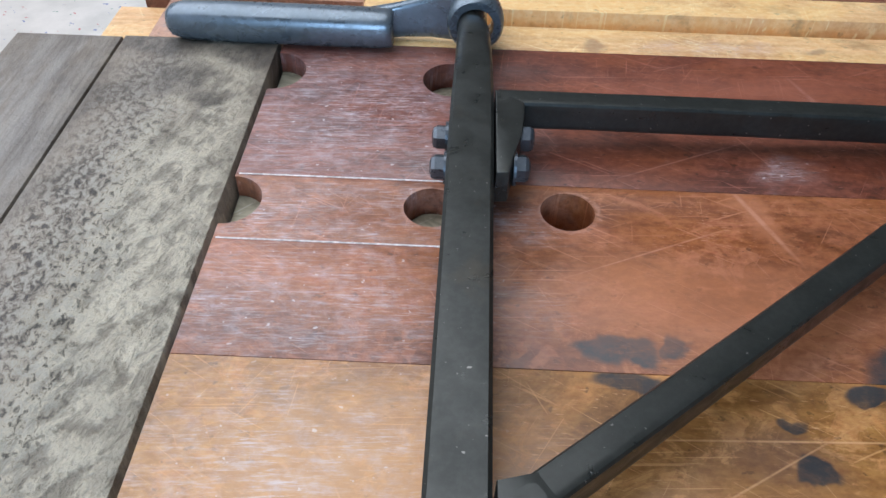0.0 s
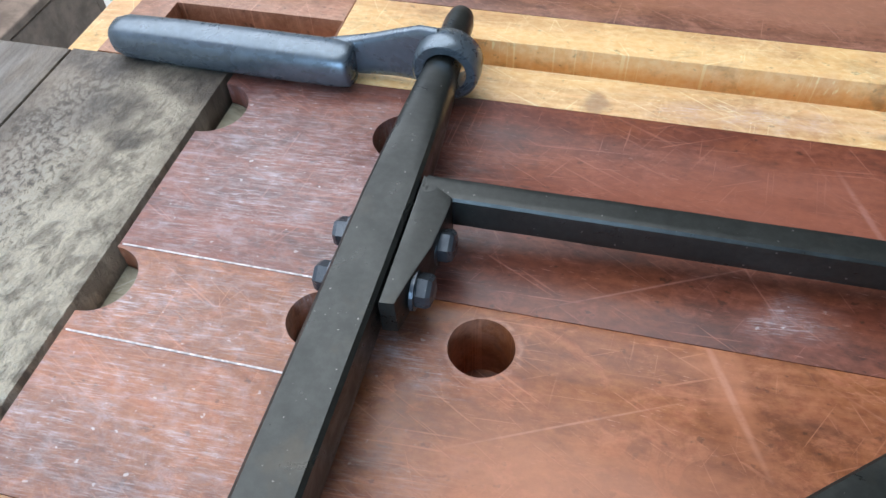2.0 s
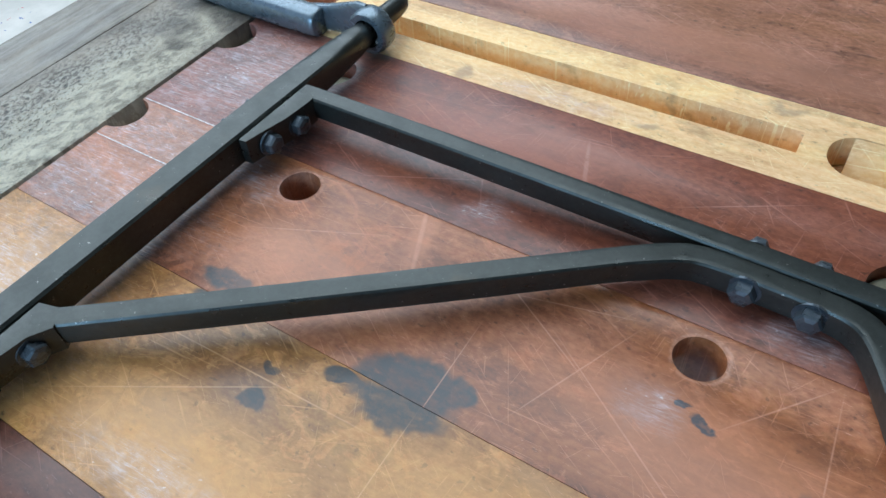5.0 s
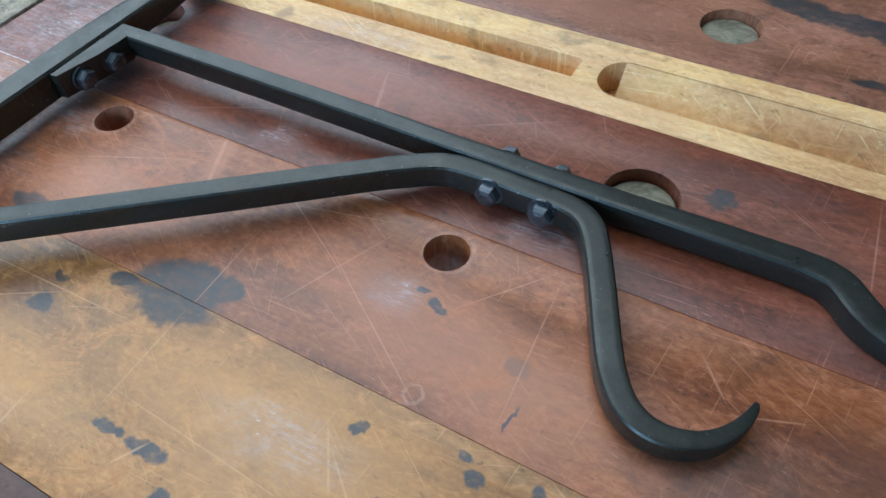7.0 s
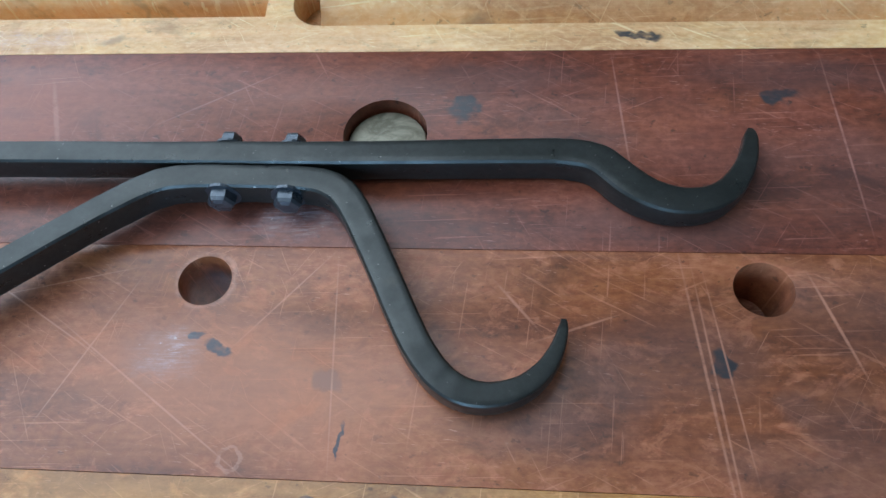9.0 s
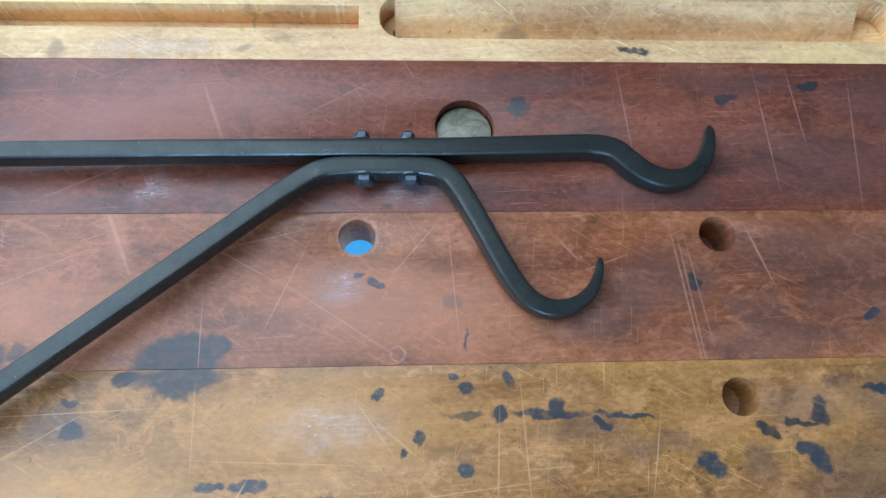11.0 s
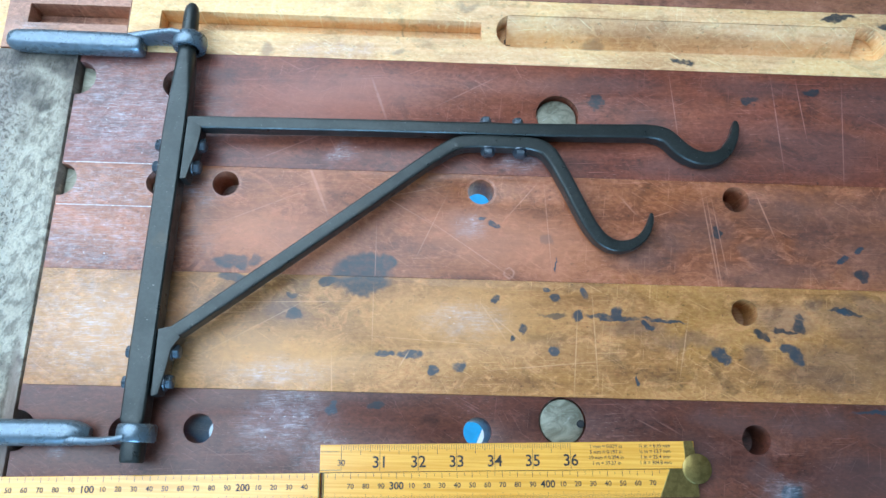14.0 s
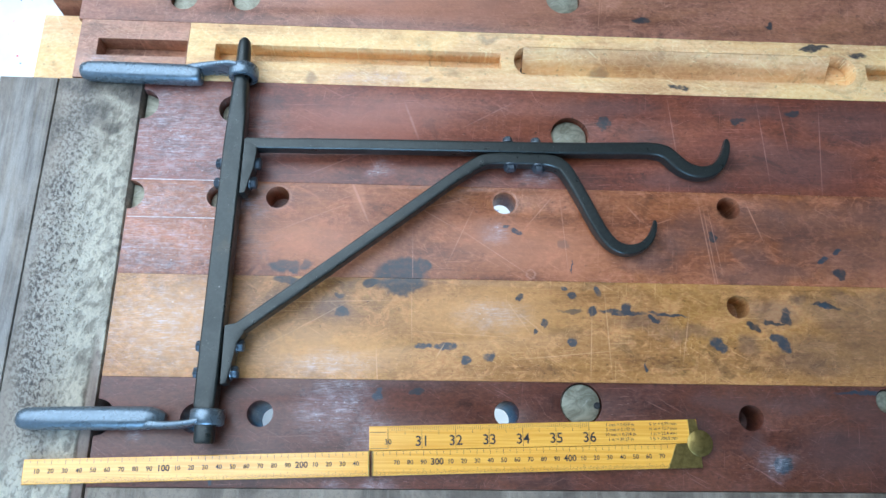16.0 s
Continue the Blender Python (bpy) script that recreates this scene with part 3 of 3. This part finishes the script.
strip(-62, 33, [(rect(-45, 32.2, 197, 213.5), 0)], ROSY, "rosy end of the let-in strip")
strip(33, R, [(rect(57, 310, 195.5, 211.5), 0), (rounded(322, 636, 189.5, 219, 13.5), 0), (rect(646, 760, 195, 211.5), 0)], PINE, "pale pine strip let into the top")
bm = bmesh.new()
box(bm, 33 * MM, RIGHT, 174.6 * MM, 232.1 * MM, THICK, -0.0172)
part("strip_bottom", bm, PINE, bench, "pine floor of the tool slots")
bm = bmesh.new()
box(bm, -62 * MM, 32.8 * MM, 174.6 * MM, 232.1 * MM, THICK, -0.0172)
part("strip_bottom", bm, ROSY, bench, "rosy floor of the short slot")
# stop blocks and slanted face inside the long tool recess
bm = loft([[Vector((x * MM, 218.6 * MM, -0.0005)), Vector((x * MM, 218.6 * MM, -0.017)), Vector((x * MM, 201 * MM, -0.017)), Vector((x * MM, 203 * MM, -0.0155))] for x in (331, 615)])
part("slanted_face", bm, PINE, bench)
part("knot_hole", lathe([(-0.0168, 0.0028), (-0.0166, 0.0034), (-0.0164, 0.0034)], 16, "z", (0.333, 0.2045, 0)), DARKWOOD, bench, "dark knot in the recess")

# pale strips stand in for light glinting off the bevels of two short joints
for y, x1 in ((81, 84), (47.7, 84)):
    bm = bmesh.new()
    box(bm, 2 * MM, x1 * MM, (y - 0.32) * MM, (y + 0.32) * MM, -0.001, 0.00025, 0.0001)
    part("joint_glint", bm, plain("glint_white", (0.66, 0.6, 0.58), 0.5, 0.0, 0.4, 500.0), bench, "thin white strip standing in for a glint along a joint")

# weathered slabs at the end and along the front
for x0, x1, ztop in ((-71.4, -0.7, 0.0012), (-121.5, -73.0, 0.0006)):
    bm = plate(rect(x0, x1, -260, 172.5), [], BEAM, ztop, 0.0007)
    shade(part("end_slab", bm, SLAB, bench, "grey weathered slab with a pitted dusty face"))
bm = plate(rect(0.6, R, -260, -161.75), [], BEAM, -0.0003, 0.0012)
shade(part("front_rail", bm, SLAB, bench, "grey weathered front rail"))
bm = plate(rect(-112, -63.5, 176, 256), [], THICK - 0.02, -0.03, 0.001)
shade(part("under_block", bm, PINE, bench, "raw pine block under the strip"))
bm = plate(rect(-100, -66, 262, 420), [], THICK - 0.02, -0.008, 0.001)
shade(part("under_block", bm, RED_FAR, bench, "worn board end"))
# bearers and legs
for x in (-0.03, 1.05):
    for y in (-0.2, 0.36):
        bm = bmesh.new()
        box(bm, x - 0.035, x + 0.035, y - 0.035, y + 0.035, FZ, (BEAM if y < 0 else THICK) - 0.0005, 0.003)
        part("leg", bm, DARKWOOD, bench)


# bottoms of the holes that do not go right through
for x, y, r, depth, m in ((122, 67.5, 9.6, 0.0285, RED_MID), (502, 67.5, 10, 0.0285, RED_MID), (500.5, -18.5, 9.6, 0.024, PALE), (500.5, -107, 10, 0.03, RED_FRONT)):
    bm = lathe([(-0.041, r * MM + 0.0004), (-depth, r * MM + 0.0004), (-depth - 0.001, r * MM * 0.4)], 28, "z", (x * MM, y * MM, 0))
    part("hole_bottom", bm, m, bench)


# ---- bench dogs in the holes ----
def bench_dog(x, y, r, depth, pin=False):
    prof = [(-0.03, r * MM - 0.0006), (-depth - 0.0014, r * MM - 0.0006), (-depth - 0.0004, r * MM - 0.0012), (-depth, r * MM - 0.003)]
    ob = shade(mesh_object("bench_dog", lathe(prof, 32, "z", (0, 0, 0)), DOG))
    ob.location = (x * MM, y * MM, 0)
    tagged(ob, "round dull metal bench dog sunk in its hole", "bench dog", "bench dogs in the holes")
    if pin:
        bm = lathe([(-depth - 0.001, 0.0026), (-depth + 0.0022, 0.0026), (-depth + 0.003, 0.0018)], 16, "z", (12.5 * MM, -1.0 * MM, 0))
        shade(part("screw", bm, RUBBER, ob, "small black screw head"))
    return ob


bench_dog(369, 132, 16.5, 0.006)
bench_dog(367.5, -98, 16.2, 0.002, True)
bench_dog(369, 271.5, 16.2, 0.005)
bench_dog(79, 260, 13, 0.005)
bench_dog(-30, 268, 13, 0.006)
bench_dog(24, 258, 12, 0.007)
bench_dog(78.5, 148, 12.5, 0.011)
bench_dog(74, 67, 10, 0.011)
bench_dog(612, -93, 9.5, 0.002, False)


def half_plug(y, r, depth):
    pts = [(1.0 * MM, y * MM - r * MM)] + arc(1.0 * MM, y * MM, (r - 0.4) * MM, -90, 90, 16)
    ob = mesh_object("hole_plug", plate(pts[1:], [], -0.03, -depth, 0.0004), DOG)
    return tagged(ob, "grey-brown plug in a half hole beside the slab", "hole plug", "plugs beside the slab")


half_plug(150, 14, 0.009)
half_plug(67, 12.5, 0.009)


# ---- forged bracket ----
bracket = thing("hanging_bracket", "black forged iron crane bracket with two upturned hooks", "bracket", at=(0, 0, 0))
rows = [(-131, 87.2, 12.5, 12.5, 3.5), (-129, 87.2, 14, 14, 3.5), (-110, 87, 14.2, 14.2, 4.0), (-107, 86.5, 14.4, 14.4, 5), (-104, 86.2, 15.6, 15.6, 9), (-60, 86.5, 16.0, 16.0, 14),
        (20, 87.2, 16.0, 16.0, 14), (100, 88, 16.0, 16.0, 14), (122, 88.2, 15.5, 15.5, 8), (140, 88.2, 15.0, 15.0, 4.5), (158, 88, 14.2, 14.2, 2.8), (168, 87.6, 12.6, 12.6, 2.2), (184, 87.4, 12.2, 12.2, 2.0),
        (200, 87.2, 11.4, 11.4, 2.0), (205, 87.1, 9.6, 9.6, 2.0), (208, 87, 5.6, 5.6, 2.0)]
path = [np.array(r, float) for r in rows]
UZ = 14.0
bm = loft([ring_points(((r[1] - 1.1) * MM, r[0] * MM, UZ * MM), (1, 0, 0), (0, 0, 1), r[2] * MM / 2, r[3] * MM / 2, r[4], 40) for r in path])
shade(part("upright", bm, IRON, bracket), 30)


def arm_z(x):
    """The arms sink from the raised upright until the hooks rest on the bench."""
    return 15.0 - 9.2 * max(0.0, min(1.0, (x - 100) / 340)) ** 1.3


def arm_rows(rows):
    return [(x, y, arm_z(x), w, h) for x, y, w, h in rows]


top_arm = arm_rows([(97.8, 106.9, 9.4, 12), (101.0, 106.9, 9.4, 12), (150.1, 108.0, 9.8, 12), (218.2, 109.7, 9.9, 12), (290.2, 111.2, 10, 12), (355.2, 112.7, 10.6, 12), (420.5, 115.4, 11.4, 12), (436.6, 115.7, 11.8, 12), (448.6, 113.0, 12.4, 12), (458.6, 103.8, 12.6, 11.5), (466.6, 98.4, 12, 11), (475.6, 95.8, 11.4, 10.5), (485.1, 96.8, 10.4, 10), (492.6, 101.3, 9.2, 9), (498.7, 109.5, 7.8, 8), (502.3, 118.1, 6.2, 7), (503.8, 125.2, 4.6, 5.5), (504.3, 128.7, 2.2, 3)])
shade(part("arm", forged_bar(top_arm, 5, 7, 1), IRON, bracket), 30)
low_arm = arm_rows([(98.5, -51.6, 9, 12), (104.5, -46.9, 9.6, 12), (159.2, -4.1, 9.9, 12), (222.2, 46.0, 10, 12), (266.2, 81.4, 10, 12), (278.2, 90.4, 10.2, 12), (286.2, 95.9, 10.4, 12), (295.2, 99.9, 10.4, 12), (308.3, 101.3, 10.2, 12), (325.2, 101.5, 10, 12), (343.1, 101.4, 10.2, 12), (354.3, 99.1, 10.8, 12), (362.3, 91.7, 11, 12), (372.9, 72.0, 10.6, 12), (385.4, 46.4, 10.4, 11.5), (391.0, 37.0, 10.2, 11), (397.0, 30.1, 9.8, 10.5), (404.2, 26.1, 9.2, 10), (412.6, 25.4, 8.4, 9.5), (421.7, 28.4, 7.4, 9), (428.3, 34.1, 6.4, 8), (432.7, 41.6, 5, 6.5), (434.8, 48.6, 3.4, 5), (435.1, 52.1, 1.8, 3)])
shade(part("brace", forged_bar(low_arm, 5, 7, 2), IRON, bracket), 30)


def tab(outline):
    """Tapered foot by which an arm is bolted to the upright."""
    return plate([(x * MM, y * MM) for x, y in outline], [], 8 * MM, 21.0 * MM, 0.0006)


shade(part("foot", tab([(95.4, 111), (106, 103), (106, 98), (104.6, 84), (101.5, 72), (99.6, 62.8), (95.3, 62.4)]), IRON, bracket), 30)
shade(part("foot", tab([(94.4, -45), (104, -42.5), (109.5, -50), (104.5, -58), (102.5, -72), (99.5, -88), (95, -89)]), IRON, bracket), 30)


def bolt(at, axis, sign, r, material=None):
    """A hexagon head with a domed washer face, standing out from a bar."""
    b = lathe([(0, r * MM), (sign * 3.6 * MM, r * MM), (sign * 4.8 * MM, r * 0.86 * MM), (sign * 5.4 * MM, r * 0.5 * MM)], 6, axis, Vector(at) * MM)
    b2 = lathe([(sign * -0.6 * MM, r * 1.25 * MM), (sign * 0.5 * MM, r * 1.25 * MM)], 20, axis, Vector(at) * MM)
    me = bpy.data.meshes.new("t")
    b2.to_mesh(me)
    b2.free()
    b.from_mesh(me)
    bpy.data.meshes.remove(me)
    return part("bolt", b, material or BOLT, bracket, "dull hexagon bolt head")


for x in (314, 338):
    bolt((x + 0.6, 96.7, arm_z(x)), "y", -1, 5.2)
    bolt((x - 1.0, 117.7, arm_z(x)), "y", 1, 4.2)
for y, xr in ((91, 105.4), (74, 103.2), (-59, 105), (-79, 102.5)):
    bolt((xr - 1, y, 13.5), "x", 1, 5.0)
    bolt((78.2, y - 1, 13.5), "x", -1, 4.6)


# ---- eye spikes on which the bracket turns ----
def hinge_spike(place, flip, tilt):
    """A rounded grip forged into a flat strap and an eye round the pin; origin at the eye's middle."""
    ob = thing("eye_spike", "blue-grey forged iron spike with an eye round the pin", "eye spike", "eye spikes", at=place)
    prof = [(-138.5, 1.5), (-138, 4.6), (-136, 6.6), (-131, 8.0), (-110, 8.5), (-70, 8.6), (-46, 8.5), (-40, 8.2), (-37.4, 7.9), (-36.6, 7.2)]
    if flip < 0:
        # this one runs out in a soft shoulder
        prof = prof[:-3] + [(-42, 8.0), (-38, 7.0), (-34.5, 5.4), (-31.5, 3.4)]
    rings = [ring_points((x * MM, -0.5 * MM + tilt * (x + 36) * MM, -5.2 * MM), (0, 1, 0), (0, 0, 1), r * MM, r * MM, 2.4, 28) for x, r in prof]
    shade(part("grip", loft(rings), STEEL, ob), 50)
    # strap: thin across, high upright, widening to the eye
    srows = [(-56, 3.0 * flip, 6, 11, -5.2), (-46, 4.6 * flip, 6, 13.5, -5.0), (-37, 5.4 * flip, 6, 15.5, -4.4), (-30, 5.6 * flip, 5.4, 17, -3.4), (-20, 5.2 * flip, 4.8, 20, -1.4), (-11, 4.2 * flip, 4.6, 23.5, 0), (-4, 2.5 * flip, 4.6, 24.2, 0.4)]
    rings = [ring_points((x * MM, y * MM, z * MM), (0, 1, 0), (0, 0, 1), w / 2 * MM, h / 2 * MM, 4.5, 24) for x, y, w, h, z in srows]
    shade(part("strap", loft(rings), STEEL, ob), 50)
    # eye: a band round the pin
    b = bmesh.new()
    n, prof = 36, [(-5.5, 8.0), (-5.8, 11.2), (-4.6, 12.3), (0, 12.7), (4.6, 12.3), (5.8, 11.2), (5.5, 8.0), (0, 7.6)]
    grid = [[b.verts.new(((r * math.cos(2 * math.pi * i / n)) * MM, h * MM, r * math.sin(2 * math.pi * i / n) * MM)) for h, r in prof] for i in range(n)]
    for i in range(n):
        for k in range(len(prof)):
            b.faces.new((grid[i][k], grid[i][(k + 1) % len(prof)], grid[(i + 1) % n][(k + 1) % len(prof)], grid[(i + 1) % n][k]))
    shade(part("eye", b, STEEL, ob), 50)
    return ob


hinge_spike((87.6 * MM, 174.5 * MM, 0.0138), 1, -0.012)
hinge_spike((86.8 * MM, -112.5 * MM, 0.0138), -1, 0.012)


# ---- folding rule ----
rule = thing("folding_rule", "yellow boxwood folding rule with brass joints, part opened", "folding rule", at=(-0.0434, -0.1606, 0))
rule.rotation_euler = (0, 0, radians(1.85))
W, TZ = 17.7, 4.4


def blade(name, u0, u1, v0, v1, z0=0.0003, z1=TZ * MM):
    b = bmesh.new()
    box(b, u0 * MM, u1 * MM, v0 * MM, v1 * MM, z0, z1, 0.0005)
    return part(name, b, BOX, rule)


left_blade = blade("blade", 0, 250, 0, W)
low_blade = blade("blade", 251.6, 500, 0, W)
high_blade = blade("blade", 249.5, 500, W + 0.3, 2 * W + 0.3)


def ticks(parent, marks):
    b = bmesh.new()
    for u, v0, v1, w in marks:
        z = TZ * MM + 0.00012
        b.faces.new([b.verts.new((x * MM, y * MM, z)) for x, y in ((u - w / 2, v0), (u + w / 2, v0), (u + w / 2, v1), (u - w / 2, v1))])
    return part("graduation_scale", b, INK, parent, "fine black graduation lines")


def text_mesh(entries):
    """Joins short pieces of lettering, (text, u, v, height, bold), into one mesh."""
    b = bmesh.new()
    for text, u, v, size, bold in entries:
        cu = bpy.data.curves.new("t", "FONT")
        cu.body, cu.size, cu.align_x, cu.align_y = text, size * MM, "CENTER", "CENTER"
        cu.offset = bold * MM
        cu.resolution_u = 3
        ob = new("t", cu)
        me = bpy.data.meshes.new_from_object(ob)
        me.transform(Matrix.Translation((u * MM, v * MM, TZ * MM + 0.00016)))
        b.from_mesh(me)
        bpy.data.objects.remove(ob)
        bpy.data.curves.remove(cu)
        bpy.data.meshes.remove(me)
    return b


def mm_marks(u0, u1):
    out = []
    for k in range(u0, u1 + 1):
        out.append((k, 0.5, 2.6 if k % 5 else (3.6 if k % 10 else 4.4), 0.16))
        if k % 10 == 0:
            out.append((k, W - 4.0, W - 0.6, 0.28))
        elif k % 5 == 0:
            out.append((k, W - 2.8, W - 0.6, 0.24))
    return out


ticks(left_blade, mm_marks(1, 248))
ticks(low_blade, mm_marks(254, 476))
part("printed_scale", text_mesh([((str(k) if k % 100 == 0 else str(k % 100)), k, 9.0, 6.2 if k % 100 == 0 else 4.6, 0.12 if k % 100 == 0 else 0.05) for k in range(10, 250, 10)]), INK, left_blade, "black printed numerals")
part("printed_scale", text_mesh([((str(k) if k % 100 == 0 else str(k % 100)), k, 9.0, 6.4 if k % 100 == 0 else 4.6, 0.14 if k % 100 == 0 else 0.05) for k in range(270, 480, 10)]), INK, low_blade, "black printed numerals")
U31 = 289.0
inch = []
for k in range(-16, 81):
    u = U31 + 25.4 * k / 16
    if u < 252 or k > 80:
        continue
    if k % 16 == 0:
        inch.append((u, W + 0.8, 2 * W - 0.2, 0.3))
    else:
        inch.append((u, 2 * W - (6.4 if k % 8 == 0 else 4.4 if k % 4 == 0 else 3.4), 2 * W - 0.2, 0.26))
inch += [(256, W + 1.6, W + 1.9, 14), (256, 2 * W - 4.4, 2 * W - 4.1, 12)]
ticks(high_blade, inch)
tx = [(str(31 + k), U31 + 25.4 * k, W + 6.2, 10.5, 0.1) for k in range(6)] + [("30", U31 - 25.4, W + 6.2, 5.2, 0.05)]
for i, (a, c) in enumerate((("1 mm = 0.039 in", "\u00bc in = 6.35 mm"), ("5 mm = 0.197 in", "\u00bd in = 12.7 mm"), ("10 mm = 0.394 in", "1 in = 25.4 mm"), ("1 m = 39.37 in", "1 ft = 304.8 mm"))):
    tx += [(a, 440, 2 * W - 2.6 - i * 3.6, 3.3, 0.02), (c, 473, 2 * W - 2.6 - i * 3.6, 3.3, 0.02)]
part("printed_scale", text_mesh(tx), INK, high_blade, "black printed inch numerals and conversions")
# brass
bm = plate([(u * MM, v * MM) for u, v in ((474, -0.15), (500.4, -0.15), (500.4, W + 0.1), (482, W + 0.1))], [], 0.0002, TZ * MM + 0.0004, 0.0003)
part("brass_plate", bm, BRASS, rule, "aged brass end plate")
bm = plate([(u * MM, v * MM) for u, v in ((493, 2 * W + 0.45), (499, 2 * W + 0.45), (500.4, 2 * W - 8), (500.4, W + 0.3), (495, W + 0.3), (493, W + 6))], [], 0.0002, TZ * MM + 0.0004, 0.0003)
part("brass_plate", bm, BRASS, rule, "aged brass end plate")
shade(part("brass_knuckle", lathe([(0.0002, 0.0098), (TZ * MM + 0.0005, 0.0098), (TZ * MM + 0.0009, 0.0092)], 32, "z", (0.5005, 0.0178, 0)), BRASS, rule, "round brass hinge knuckle"))
for u in (249.4, 252.2):
    bm = bmesh.new()
    box(bm, (u - 0.5) * MM, (u + 0.5) * MM, -0.0002, W * MM + 0.0002, 0.0002, TZ * MM + 0.0005, 0.0002)
    part("brass_edge", bm, BRASS, rule, "narrow brass hinge edge")

# ---- below the bench ----
bm = plate([(0.05, -0.28), (0.30, -0.28), (0.365, -0.11), (0.394, -0.04), (0.40, 0.05), (0.392, 0.385), (0.05, 0.39)], [], FZ, FZ + 0.03, 0.006)
tagged(mesh_object("flat_box", bm, BLUE), "flat blue plastic box lying on the floor below", "box")


def crate(x0, x1, y0, y1, height):
    """A low wooden crate of boards standing on the floor."""
    ob = thing("wooden_crate", "grey-brown wooden crate standing on the workshop floor", "crate", at=(x0, y0, FZ))
    w, d, t = x1 - x0, y1 - y0, 0.018
    timber = plain("crate_timber", (0.2, 0.16, 0.13), 0.7, 0.0, 0.3, 30.0, 0.2)
    for k in range(3):
        z0, z1 = height * k / 3 + 0.003, height * (k + 1) / 3 - 0.003
        for q in ((0, w, 0, t), (0, w, d - t, d), (0, t, t + 0.001, d - t - 0.001), (w - t, w, t + 0.001, d - t - 0.001)):
            b = bmesh.new()
            box(b, *q, z0, z1, 0.002)
            part("board", b, timber, ob)
    b = bmesh.new()
    box(b, t + 0.002, w - t - 0.002, t + 0.002, d - t - 0.002, 0.0, 0.02)
    part("base", b, timber, ob)
    b = bmesh.new()
    box(b, -0.004, w + 0.004, -0.004, d + 0.004, height, height + 0.015, 0.003)
    part("lid", b, timber, ob)
    return ob


crate(-1.08, -0.8, 0.76, 1.02, 0.36)
